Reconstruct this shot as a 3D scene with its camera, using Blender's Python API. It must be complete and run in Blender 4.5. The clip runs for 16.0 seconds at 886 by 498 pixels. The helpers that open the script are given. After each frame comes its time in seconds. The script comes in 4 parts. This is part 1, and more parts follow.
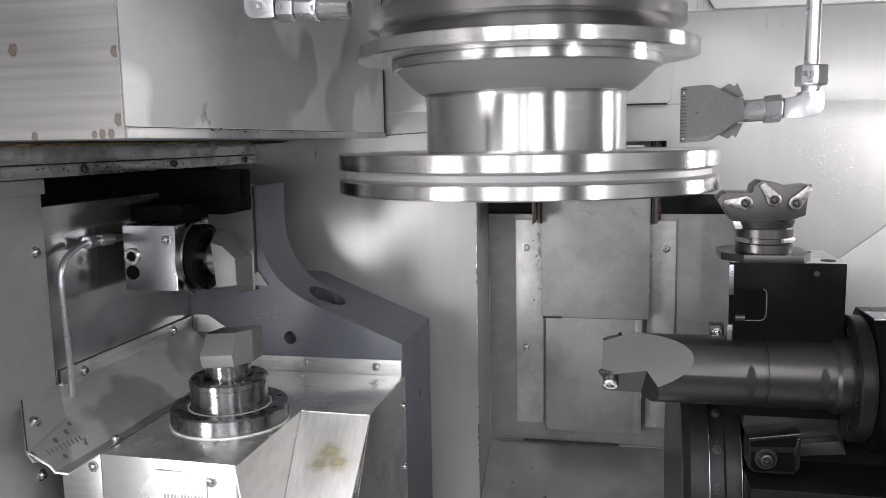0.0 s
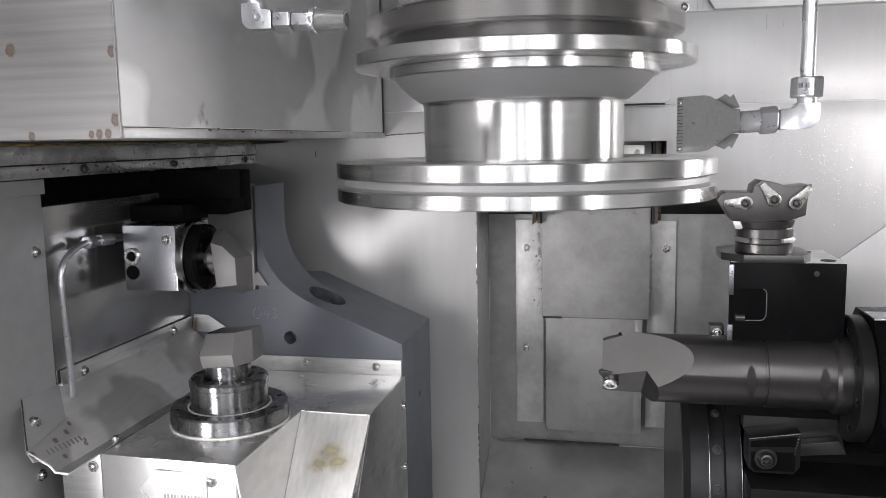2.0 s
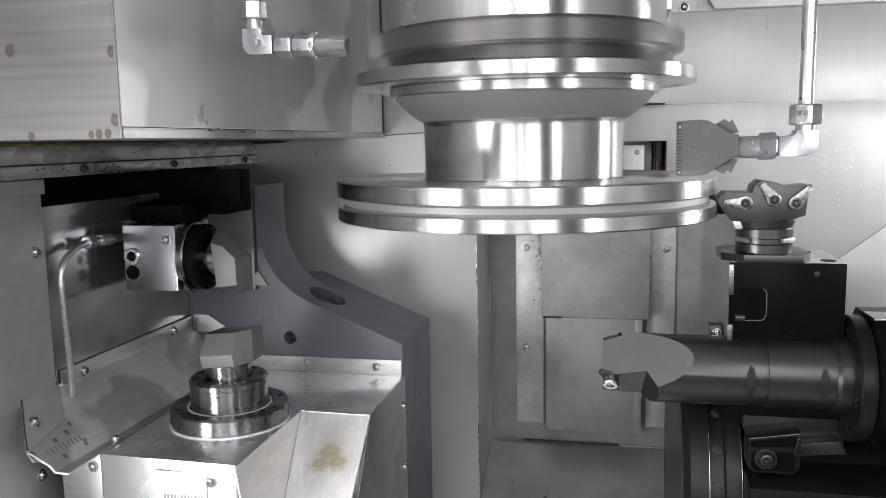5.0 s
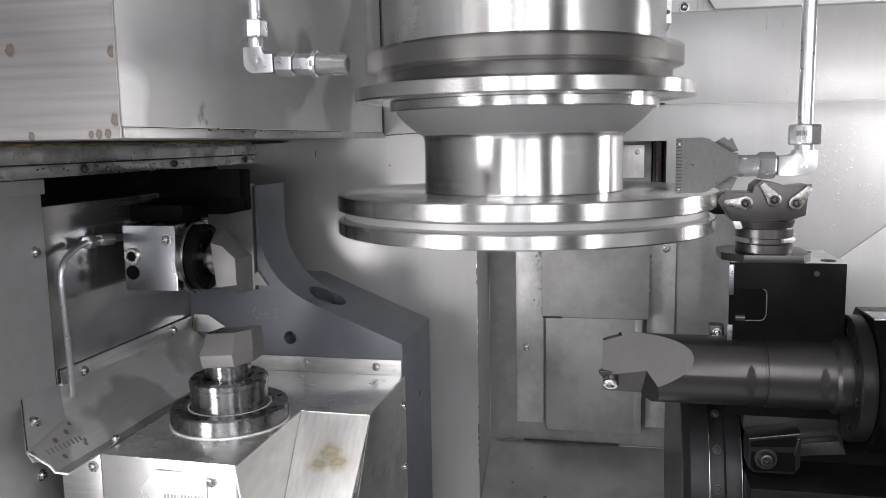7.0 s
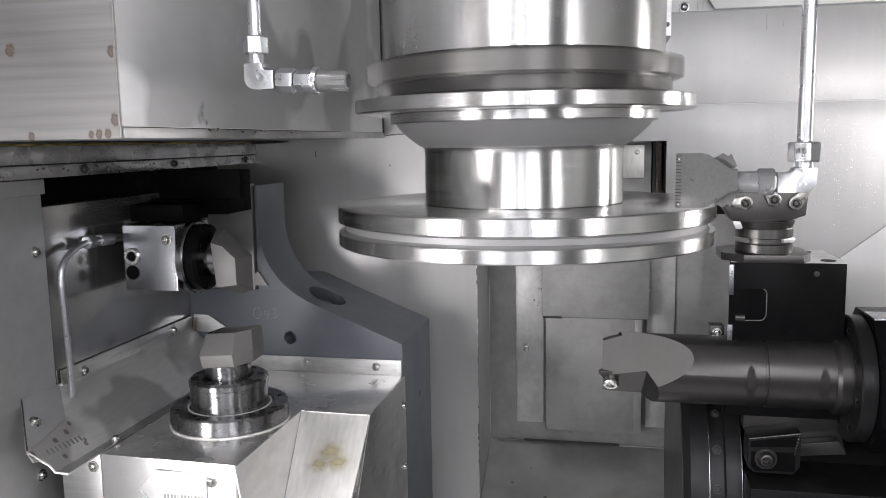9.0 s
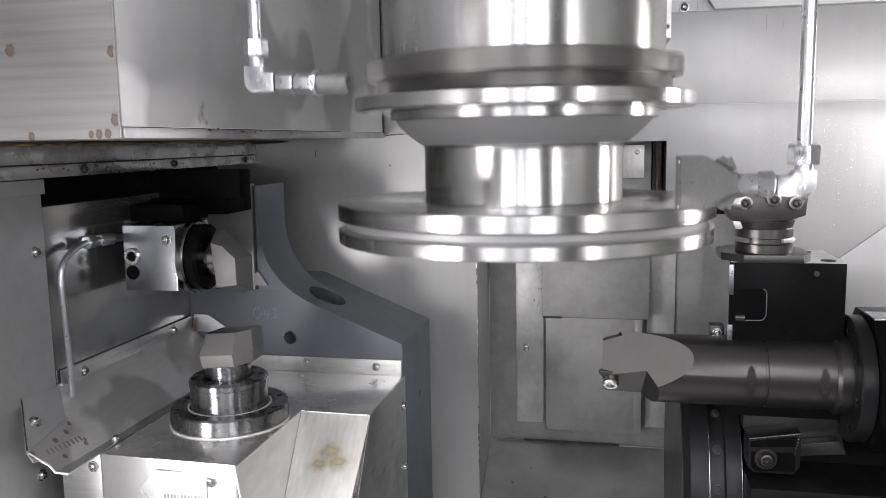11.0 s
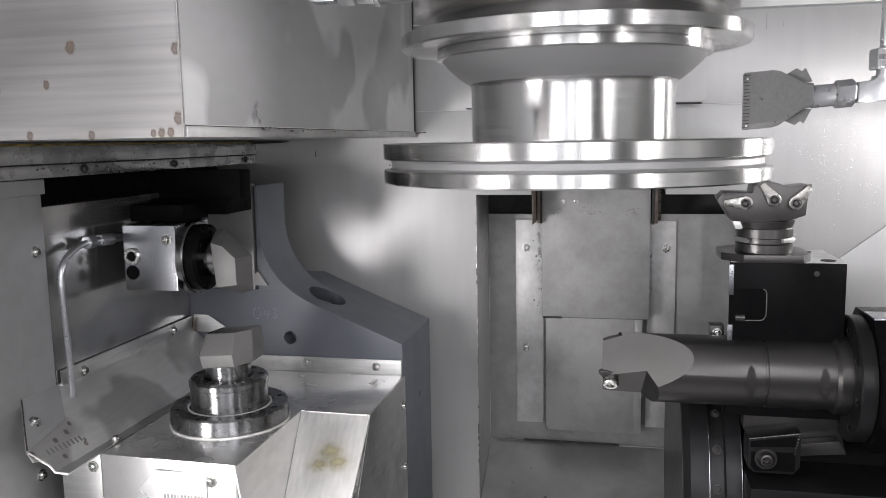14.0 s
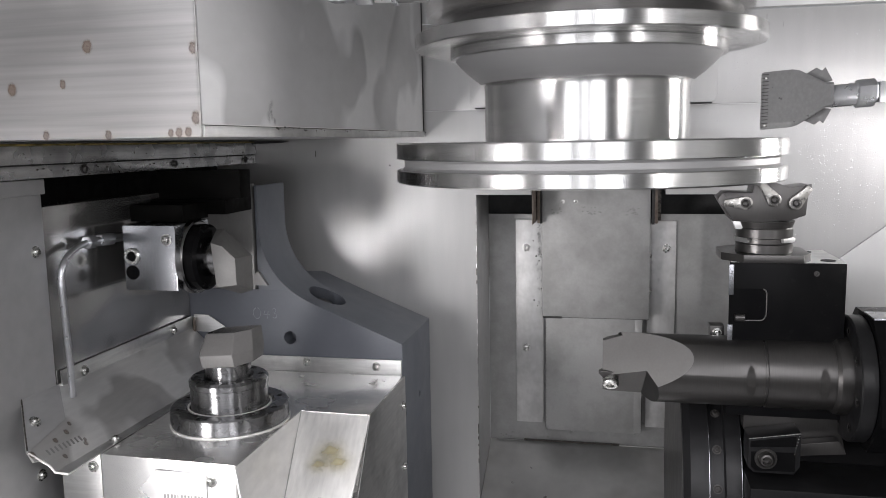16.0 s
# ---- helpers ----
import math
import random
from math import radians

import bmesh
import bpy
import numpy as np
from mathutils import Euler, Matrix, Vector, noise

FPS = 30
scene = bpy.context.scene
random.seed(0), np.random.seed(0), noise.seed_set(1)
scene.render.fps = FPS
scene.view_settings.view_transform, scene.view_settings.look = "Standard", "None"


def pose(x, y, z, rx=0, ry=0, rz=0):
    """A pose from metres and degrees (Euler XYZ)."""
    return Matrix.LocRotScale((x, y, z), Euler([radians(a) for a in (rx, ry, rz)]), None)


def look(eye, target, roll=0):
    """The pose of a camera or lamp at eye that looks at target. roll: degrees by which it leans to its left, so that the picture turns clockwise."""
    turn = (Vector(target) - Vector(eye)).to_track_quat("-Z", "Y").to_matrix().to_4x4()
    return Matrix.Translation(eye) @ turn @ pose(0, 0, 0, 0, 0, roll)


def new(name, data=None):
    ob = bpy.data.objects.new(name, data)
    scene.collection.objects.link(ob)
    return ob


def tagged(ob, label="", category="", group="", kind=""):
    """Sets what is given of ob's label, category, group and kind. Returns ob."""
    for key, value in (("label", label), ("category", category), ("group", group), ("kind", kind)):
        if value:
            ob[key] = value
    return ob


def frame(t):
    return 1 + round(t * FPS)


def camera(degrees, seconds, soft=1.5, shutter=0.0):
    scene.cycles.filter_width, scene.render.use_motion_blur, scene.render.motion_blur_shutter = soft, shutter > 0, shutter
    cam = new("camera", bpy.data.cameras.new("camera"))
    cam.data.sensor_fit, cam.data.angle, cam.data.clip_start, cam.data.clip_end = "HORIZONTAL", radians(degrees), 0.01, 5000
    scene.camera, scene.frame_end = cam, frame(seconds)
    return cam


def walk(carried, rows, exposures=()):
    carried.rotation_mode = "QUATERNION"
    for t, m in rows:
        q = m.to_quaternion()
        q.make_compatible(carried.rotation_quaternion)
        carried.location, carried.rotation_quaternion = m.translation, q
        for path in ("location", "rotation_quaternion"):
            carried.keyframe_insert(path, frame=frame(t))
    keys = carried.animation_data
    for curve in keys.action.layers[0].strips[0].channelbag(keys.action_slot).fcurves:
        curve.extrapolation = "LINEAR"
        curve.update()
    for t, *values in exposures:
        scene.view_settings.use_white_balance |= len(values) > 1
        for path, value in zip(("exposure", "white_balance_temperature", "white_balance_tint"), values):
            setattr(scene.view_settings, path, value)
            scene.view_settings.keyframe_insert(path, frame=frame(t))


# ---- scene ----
# Camera: stands still inside the machining cell.
PITCH, ROLL, YAW, EYE = -7.6, -1.0, 12.0, 1.30
cam = camera(57.29, 16.0, soft=0.55, shutter=0.5)
target = (-math.sin(radians(YAW)) * math.cos(radians(PITCH)), math.cos(radians(YAW)) * math.cos(radians(PITCH)), EYE + math.sin(radians(PITCH)))
stand = look((0, 0, EYE), target, ROLL)
walk(cam, [(0.0, stand), (16.0, stand)], exposures=[(0.0, 0.1), (16.0, 0.1)])

# World: dim workshop hall beyond the assumed door opening of the cell.
world = bpy.data.worlds.new("hall")
scene.world = world
world.use_nodes = True
world.node_tree.nodes["Background"].inputs[0].default_value = (0.95, 0.97, 1.0, 1)
world.node_tree.nodes["Background"].inputs[1].default_value = 0.3


def area_lamp(name, eye, aim, sx, sy, watts, colour=(1, 1, 1)):
    data = bpy.data.lights.new(name, "AREA")
    data.shape, data.size, data.size_y, data.energy, data.color = "RECTANGLE", sx, sy, watts, colour
    ob = new(name, data)
    ob.matrix_world = look(eye, aim)
    return ob


LAMPS = {  # eye, aim, width, height, watts
    "right": ((0.60, 1.12, 1.30), (-0.3, 0.86, 1.20), 0.13, 0.20, 1.5),
    # added for the hot spot on the right of the back wall
    "far": ((0.74, 0.0, 1.30), (0.4, 1.28, 1.28), 0.10, 0.12, 1.7),
    "left": ((-0.79, 0.0, 0.955), (-0.35, 1.2, 1.03), 0.30, 0.22, 8.5),
    # added from above to brighten the tool block
    "top": ((-0.52, 0.14, 1.93), (-0.40, 0.85, 0.95), 0.50, 0.12, 1.8),
}
for side, (eye, aim, wide, tall, watts) in LAMPS.items():
    area_lamp("lamp_light_" + side, eye, aim, wide, tall, watts, (1.0, 0.968, 0.985))
for x, wide, watts in ((-0.330, 0.32, 3.4), (0.0, 0.16, 1.1), (0.330, 0.32, 4.4)):  # added fill lights in the unseen front, three panes set for the disc's stripes
    area_lamp("door_daylight", (x, -0.44, 1.47), (x * 0.6, 0.8, 0.95), wide, 0.84, watts, (0.97, 0.955, 1.0))


# ---- materials ----
def nodes_of(name):
    m = bpy.data.materials.new(name)
    m.use_nodes = True
    nt = m.node_tree
    return m, nt, nt.nodes["Principled BSDF"]


def surface(name, colour, rough, metal, colour2=None, stain=6.0, amount=0.5, grain=(220.0, 220.0, 220.0), bump=0.05, bump_scale=350.0, rough_var=0.12, streak=0.08, coat=0.0, gloss=0.5, edge=0.14, detail=7.0, film=0.03, turned=False):
    """Metal, paint or plastic: large stains, fine directional grain, small relief."""
    m, nt, p = nodes_of(name)
    N, L = nt.nodes, nt.links
    co = N.new("ShaderNodeTexCoord")
    big = N.new("ShaderNodeTexNoise")
    big.inputs["Scale"].default_value, big.inputs["Detail"].default_value, big.inputs["Roughness"].default_value = stain, detail, 0.62
    L.new(co.outputs["Object"], big.inputs["Vector"])
    ramp = N.new("ShaderNodeMapRange")
    ramp.inputs[1].default_value, ramp.inputs[2].default_value = 0.52 - edge, 0.52 + edge
    L.new(big.outputs[0], ramp.inputs[0])
    sc = N.new("ShaderNodeMapping")
    sc.inputs["Scale"].default_value = grain
    L.new(co.outputs["Object"], sc.inputs["Vector"])
    fine = N.new("ShaderNodeTexNoise")
    fine.inputs["Scale"].default_value, fine.inputs["Detail"].default_value = 1.0, 4
    L.new(sc.outputs[0], fine.inputs["Vector"])
    mix = N.new("ShaderNodeMix")
    mix.data_type = "RGBA"
    mix.inputs[6].default_value = (*colour, 1)
    mix.inputs[7].default_value = (*(colour2 or [c * 0.7 for c in colour]), 1)
    mul = N.new("ShaderNodeMath")
    mul.operation = "MULTIPLY"
    mul.inputs[1].default_value = amount
    L.new(ramp.outputs[0], mul.inputs[0])
    L.new(mul.outputs[0], mix.inputs[0])
    hs = N.new("ShaderNodeHueSaturation")
    val = N.new("ShaderNodeMapRange")
    val.inputs[1].default_value, val.inputs[2].default_value, val.inputs[3].default_value, val.inputs[4].default_value = 0.3, 0.7, 1 - streak, 1 + streak
    L.new(fine.outputs[0], val.inputs[0])
    L.new(val.outputs[0], hs.inputs["Value"])
    L.new(mix.outputs[2], hs.inputs["Color"])
    L.new(hs.outputs[0], p.inputs["Base Color"])
    rr = N.new("ShaderNodeMapRange")
    rr.inputs[3].default_value, rr.inputs[4].default_value = max(0.04, rough - rough_var), min(1, rough + rough_var)
    mid = N.new("ShaderNodeTexNoise")
    mid.inputs["Scale"].default_value, mid.inputs["Detail"].default_value = stain * 4, 5
    L.new(co.outputs["Object"], mid.inputs["Vector"])
    L.new(mid.outputs[0], rr.inputs[0])
    rr.inputs[1].default_value, rr.inputs[2].default_value = 0.3, 0.7
    L.new(rr.outputs[0], p.inputs["Roughness"])
    p.inputs["Metallic"].default_value = metal
    p.inputs["Coat Weight"].default_value, p.inputs["Coat Roughness"].default_value = coat, film
    if turned:  # lathe grooves round the z axis
        tangent = N.new("ShaderNodeTangent")
        tangent.direction_type, tangent.axis = "RADIAL", "Z"
        L.new(tangent.outputs[0], p.inputs["Tangent"])
        p.inputs["Anisotropic"].default_value, p.inputs["Anisotropic Rotation"].default_value = 0.9, 0.25
    p.inputs["Specular IOR Level"].default_value = gloss
    if bump:
        bn = N.new("ShaderNodeTexNoise")
        bn.inputs["Scale"].default_value, bn.inputs["Detail"].default_value = bump_scale, 3
        L.new(co.outputs["Object"], bn.inputs["Vector"])
        add = N.new("ShaderNodeMath")
        L.new(bn.outputs[0], add.inputs[0])
        L.new(fine.outputs[0], add.inputs[1])
        bp = N.new("ShaderNodeBump")
        bp.inputs["Strength"].default_value, bp.inputs["Distance"].default_value = bump, 0.001
        L.new(add.outputs[0], bp.inputs["Height"])
        L.new(bp.outputs[0], p.inputs["Normal"])
        if coat:
            L.new(bp.outputs[0], p.inputs["Coat Normal"])
    return m


WALL = surface("stainless_wall", (0.42, 0.42, 0.415), 0.44, 0.58, (0.36, 0.36, 0.356), 3.0, 0.5, (60, 60, 8), 0.16, 520.0, 0.04, 0.03, 0.8, 0.5, 0.2, 4.0, 0.19)
SHEET = surface("stainless_sheet", (0.68, 0.68, 0.67), 0.36, 0.92, (0.44, 0.44, 0.44), 7.0, 0.6, (30, 30, 260), 0.06, 350.0, 0.07, 0.08, 0.0, 0.5, 0.05)
STAINED = surface("stained_sheet", (0.72, 0.72, 0.71), 0.40, 0.60, (0.42, 0.417, 0.41), 8.0, 0.85, (60, 30, 260), 0.04, 350.0, 0.05, 0.05, 0.0, 0.5, 0.03, 2.0)
DRUM = surface("drum_black", (0.012, 0.012, 0.013), 0.34, 0.1, (0.008, 0.008, 0.008), 14.0, 0.6, (300, 300, 300), 0.03, 500.0, 0.06, 0.08, 0.0, 0.25)
NICHE = surface("wet_niche_sheet", (0.50, 0.497, 0.49), 0.17, 0.90, (0.34, 0.335, 0.33), 5.5, 0.8, (60, 30, 60), 0.02, 350.0, 0.04, 0.04, 0.0, 0.5, 0.02, 2.0)
DARKMATT = surface("dark_matt_tool", (0.055, 0.052, 0.05), 0.55, 0.2, (0.04, 0.038, 0.036), 25.0, 0.5, (300, 300, 300), 0.06, 500.0)
SHEET_DULL = surface("dull_sheet", (0.48, 0.48, 0.48), 0.46, 0.55, (0.41, 0.41, 0.41), 5.0, 0.5, (200, 60, 60), 0.04, 350.0, 0.05, 0.04, 0.0, 0.5, 0.14, 3.0)
COVER = surface("matt_cover", (0.34, 0.34, 0.335), 0.50, 0.55, (0.25, 0.248, 0.244), 11.0, 0.8, (260, 260, 260), 0.03, 400.0, 0.05, 0.03, 0.0, 0.5, 0.1, 4.0)
CHUTE = surface("wet_chute", (0.68, 0.68, 0.67), 0.32, 0.70, (0.46, 0.456, 0.445), 6.0, 0.8, (60, 60, 60), 0.03, 400.0, 0.05, 0.04, 0.0, 0.5, 0.08, 3.0)
STRIP = surface("stained_strip", (0.52, 0.52, 0.515), 0.42, 0.60, (0.36, 0.357, 0.352), 26.0, 0.6, (200, 200, 60), 0.04, 400.0, 0.05, 0.04, 0.0, 0.5, 0.12, 3.0)
# paler, less metallic copy of the sheet; strong light partly put into its colour
SHEET_BRIGHT = surface("bright_sheet", (0.90, 0.89, 0.87), 0.36, 0.25, (0.76, 0.74, 0.70), 12.0, 0.4, (220, 30, 60), 0.06, 350.0, 0.05)
CLAD = surface("wet_cladding", (0.84, 0.84, 0.83), 0.25, 0.85, (0.60, 0.597, 0.59), 5.0, 0.5, (9, 220, 60), 0.03, 350.0, 0.05, 0.06, 0.0, 0.5, 0.15, 3.0)
# same hood sheet twice: darker front, side with its light put into the colour
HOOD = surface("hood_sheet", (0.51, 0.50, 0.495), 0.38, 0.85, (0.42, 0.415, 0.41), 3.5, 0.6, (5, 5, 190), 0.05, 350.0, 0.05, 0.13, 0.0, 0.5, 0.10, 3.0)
HOODSIDE_LIT = surface("lit_hood_side_sheet", (0.76, 0.76, 0.76), 0.48, 0.50, (0.46, 0.46, 0.462), 4.6, 0.85, (30, 30, 60), 0.03, 350.0, 0.05, 0.03, 0.0, 0.5, 0.02, 2.0)
CAST = surface("grey_paint", (0.132, 0.142, 0.164), 0.46, 0.0, (0.118, 0.126, 0.147), 7.0, 0.5, (150, 150, 150), 0.04, 350.0, 0.04, 0.02)
TURNED = surface("turned_steel", (0.66, 0.66, 0.655), 0.26, 1.0, (0.64, 0.64, 0.63), 6.0, 0.3, (3, 3, 1400), 0.012, 900.0, 0.02, 0.04, turned=True)
RAWCAST = surface("cast_skin", (0.37, 0.37, 0.37), 0.50, 0.6, (0.32, 0.32, 0.32), 30.0, 0.5, (400, 400, 400), 0.10, 600.0)
CHUCK = surface("chuck_steel", (0.25, 0.245, 0.24), 0.46, 0.9, (0.21, 0.205, 0.20), 14.0, 0.5, (3, 3, 900), 0.03, turned=True)
ZINC = surface("zinc_plate", (0.60, 0.61, 0.63), 0.30, 0.92, (0.54, 0.55, 0.57), 30.0, 0.4, (300, 300, 300), 0.03, 500.0, 0.04, 0.03)
NOZZLE = surface("nozzle_grey", (0.19, 0.19, 0.19), 0.38, 0.35, (0.21, 0.21, 0.21), 25.0, 0.4, (300, 300, 300), 0.03, 700.0)
BLACK = surface("black_oxide", (0.004, 0.004, 0.0045), 0.24, 0.0, (0.007, 0.007, 0.007), 25.0, 0.5, (300, 300, 300), 0.02, 500.0, 0.04, 0.08, 0.0, 0.05)
TOOL = surface("tool_phosphate", (0.16, 0.157, 0.153), 0.50, 0.2, (0.135, 0.13, 0.126), 18.0, 0.5, (400, 400, 400), 0.04, 700.0, 0.05, 0.04)
DARKTOOL = surface("dark_tool", (0.088, 0.085, 0.083), 0.33, 0.85, (0.078, 0.075, 0.073), 9.0, 0.4, (900, 60, 60), 0.02, 700.0, 0.03, 0.05)
OILED = surface("oiled_steel", (0.25, 0.25, 0.255), 0.19, 1.0, (0.16, 0.16, 0.16), 14.0, 0.4, (60, 60, 900), 0.03, 500.0, 0.05)
RING = surface("oiled_ring_steel", (0.28, 0.28, 0.285), 0.27, 1.0, (0.20, 0.20, 0.205), 14.0, 0.5, (4, 4, 900), 0.03, 500.0, 0.05, 0.08, turned=True)
PLATE = surface("dull_dark_plate", (0.30, 0.295, 0.29), 0.42, 0.5, (0.24, 0.236, 0.232), 9.0, 0.5, (200, 200, 60), 0.03, 400.0, 0.05, 0.04)
INSERT = surface("carbide", (0.32, 0.315, 0.30), 0.30, 0.95, (0.24, 0.23, 0.205), 40.0, 0.5, (400, 400, 400), 0.05)
STEELBLOCK = surface("ground_steel", (0.36, 0.37, 0.39), 0.25, 1.0, (0.27, 0.28, 0.30), 9.0, 0.5, (60, 60, 900), 0.02, 500.0, 0.04, 0.03, 0.0, 0.5, 0.2, 3.0)
# black parts high in the niche, with the shade there put into the colour
NICHE_SHADE = surface("niche_shade_black", (0.0035, 0.0033, 0.003), 0.6, 0.0, (0.002, 0.002, 0.002), 18.0, 0.6, (200, 200, 200), 0.03, 400.0, 0.1, 0.08, 0.0, 0.06)
# near-black that holds the shade of deep openings in its colour
CAVITY_SHADE = surface("cavity_shade", (0.03, 0.03, 0.03), 0.7, 0.0, (0.02, 0.02, 0.02), 9.0, 0.5)
RUST = surface("rust_stain", (0.11, 0.085, 0.07), 0.6, 0.4, (0.22, 0.19, 0.165), 60.0, 0.9, (300, 300, 300), 0.3, 400.0)
GRIME = surface("oily_rail", (0.56, 0.56, 0.56), 0.26, 0.95, (0.20, 0.20, 0.20), 7.0, 0.7, (200, 5, 300), 0.05, 350.0, 0.06, 0.10, 0.0, 0.5, 0.08, 3.0)
BRASS = surface("brass_strip", (0.42, 0.32, 0.10), 0.4, 0.8, (0.10, 0.08, 0.03), 60.0, 1.0, (200, 200, 200), 0.2)
SCREW = surface("screw_steel", (0.62, 0.62, 0.60), 0.28, 1.0, (0.42, 0.41, 0.40), 80.0, 0.6, (500, 500, 500), 0.05)
# for rubber seals, and for strips that paint shade in gaps
GUM_SHADE = surface("rubber_and_shade_black", (0.018, 0.018, 0.018), 0.6, 0.0, (0.03, 0.03, 0.03), 30.0, 0.6)
# coolant drops in a pale colour that stands for their sparkle
WATER = surface("coolant_drop", (0.72, 0.72, 0.73), 0.16, 0.35, (0.66, 0.66, 0.67), 90.0, 0.5, (100, 100, 100), 0.0)
CHALK = surface("chalk_line", (0.30, 0.31, 0.33), 0.8, 0.0, (0.17, 0.18, 0.20), 200.0, 1.0)
OIL = surface("oil_film", (0.05, 0.045, 0.04), 0.3, 0.3, (0.09, 0.08, 0.07), 80.0, 0.8)


def ring_stain(name, dark, light, steps=((0.35, 0.22), (0.85, 0.30), (1.02, 0.72), (1.10, 0.5))):
    """A heat-tinted weld spot: brown rim, paler centre, fading out at the edge."""
    m, nt, p = nodes_of(name)
    N, L = nt.nodes, nt.links
    uv = N.new("ShaderNodeUVMap")
    uv.uv_map = "disc"
    nz = N.new("ShaderNodeTexNoise")
    nz.inputs["Scale"].default_value, nz.inputs["Detail"].default_value = 2.2, 5
    L.new(uv.outputs[0], nz.inputs["Vector"])
    ln = N.new("ShaderNodeVectorMath")
    ln.operation = "LENGTH"
    L.new(uv.outputs[0], ln.inputs[0])
    ad = N.new("ShaderNodeMath")
    ad.operation = "MULTIPLY_ADD"
    ad.inputs[1].default_value = 0.7
    L.new(nz.outputs[0], ad.inputs[0])
    L.new(ln.outputs["Value"], ad.inputs[2])
    al = N.new("ShaderNodeValToRGB")
    for pos, v in steps:
        e = al.color_ramp.elements.new(min(0.999, pos / 1.35))
        e.color = (v, v, v, 1)
    al.color_ramp.elements[0].color = (0.25, 0.25, 0.25, 1)
    al.color_ramp.elements[-1].color = (0, 0, 0, 1)
    sc = N.new("ShaderNodeMath")
    sc.operation = "DIVIDE"
    sc.inputs[1].default_value = 1.35
    L.new(ad.outputs[0], sc.inputs[0])
    L.new(sc.outputs[0], al.inputs[0])
    L.new(al.outputs[0], p.inputs["Alpha"])
    mx = N.new("ShaderNodeMix")
    mx.data_type = "RGBA"
    mx.inputs[6].default_value, mx.inputs[7].default_value = (*light, 1), (*dark, 1)
    L.new(nz.outputs[0], mx.inputs[0])
    L.new(mx.outputs[2], p.inputs["Base Color"])
    p.inputs["Roughness"].default_value, p.inputs["Metallic"].default_value = 0.5, 0.3
    return m


WELD = ring_stain("weld_tint", (0.10, 0.058, 0.034), (0.27, 0.18, 0.12), ((0.35, 0.55), (0.55, 0.45), (0.85, 0.50), (1.0, 0.60), (1.12, 0.25)))
OIL_THIN = ring_stain("thin_oil", (0.07, 0.065, 0.06), (0.16, 0.15, 0.14), ((0.35, 0.22), (0.6, 0.18), (0.85, 0.12), (1.05, 0.03)))
RESIDUE = ring_stain("dried_coolant", (0.50, 0.42, 0.16), (0.68, 0.62, 0.38), ((0.35, 0.6), (0.6, 0.45), (0.85, 0.2), (1.05, 0.05)))
LAMPGLOW = bpy.data.materials.new("lamp_glow")
LAMPGLOW.use_nodes = True
LAMPGLOW.node_tree.nodes["Principled BSDF"].inputs["Emission Color"].default_value = (1, 0.98, 0.95, 1)
LAMPGLOW.node_tree.nodes["Principled BSDF"].inputs["Emission Strength"].default_value = 4.0


# ---- mesh helpers ----
def soften(bm, width, angle=35, seg=2):
    if width:
        edges = [e for e in bm.edges if e.is_manifold and e.calc_face_angle(0) > radians(angle)]
        bmesh.ops.bevel(bm, geom=edges, offset=width, segments=seg, profile=0.7, affect="EDGES", clamp_overlap=True)
    return bm


def box(x0, x1, y0, y1, z0, z1, bevel=0.0012, bm=None):
    b = bmesh.new()
    bmesh.ops.create_cube(b, size=1, matrix=Matrix.Translation(((x0 + x1) / 2, (y0 + y1) / 2, (z0 + z1) / 2)) @ Matrix.Diagonal((abs(x1 - x0), abs(y1 - y0), abs(z1 - z0), 1)))
    soften(b, bevel)
    return merge(bm, b)


def merge(bm, b):
    if bm is None:
        return b
    me = bpy.data.meshes.new("tmp")
    b.to_mesh(me)
    b.free()
    bm.from_mesh(me)
    bpy.data.meshes.remove(me)
    return bm


def slice_off(bm, point, normal):
    """Cut away all that lies on the normal's side of a plane, and close the cut."""
    geom = list(bm.verts) + list(bm.edges) + list(bm.faces)
    cut = bmesh.ops.bisect_plane(bm, geom=geom, plane_co=point, plane_no=normal, clear_outer=True)
    bmesh.ops.edgenet_fill(bm, edges=[e for e in cut["geom_cut"] if isinstance(e, bmesh.types.BMEdge)])
    bmesh.ops.recalc_face_normals(bm, faces=bm.faces)
    return bm


def carve(bm, *cutters):
    """Take the cutters away from a solid; true holes and pockets."""
    me = bpy.data.meshes.new("carved")
    bm.to_mesh(me)
    bm.free()
    for c in cutters:
        body, tool = new("carved", me), new("cutter", as_mesh("cutter", c, BLACK))
        mod = body.modifiers.new("cut", "BOOLEAN")
        mod.operation, mod.object, mod.solver = "DIFFERENCE", tool, "EXACT"
        bpy.context.view_layer.update()
        me = bpy.data.meshes.new_from_object(body.evaluated_get(bpy.context.evaluated_depsgraph_get()))
        bpy.data.objects.remove(body)
        bpy.data.objects.remove(tool)
    me.materials.clear()
    out = bmesh.new()
    out.from_mesh(me)
    return out


def droplets(name, places, parent):
    """Many small flat beads of coolant, each a low dome: rows of place, radius, stretch, way."""
    dome = [(math.cos(k * 1.0472) * q, math.sin(k * 1.0472) * q, h) for q, h in ((1.0, 0.0), (0.72, 0.38)) for k in range(6)] + [(0, 0, 0.5)]
    shell = [(k, (k + 1) % 6, 6 + (k + 1) % 6, 6 + k) for k in range(6)] + [(6 + k, 6 + (k + 1) % 6, 12) for k in range(6)]
    verts, faces = [], []
    for at, r, long, way in places:
        m = axis_matrix(at, Vector(at) + Vector(way)) @ Matrix.Diagonal((r, r * long, r, 1))
        n = len(verts)
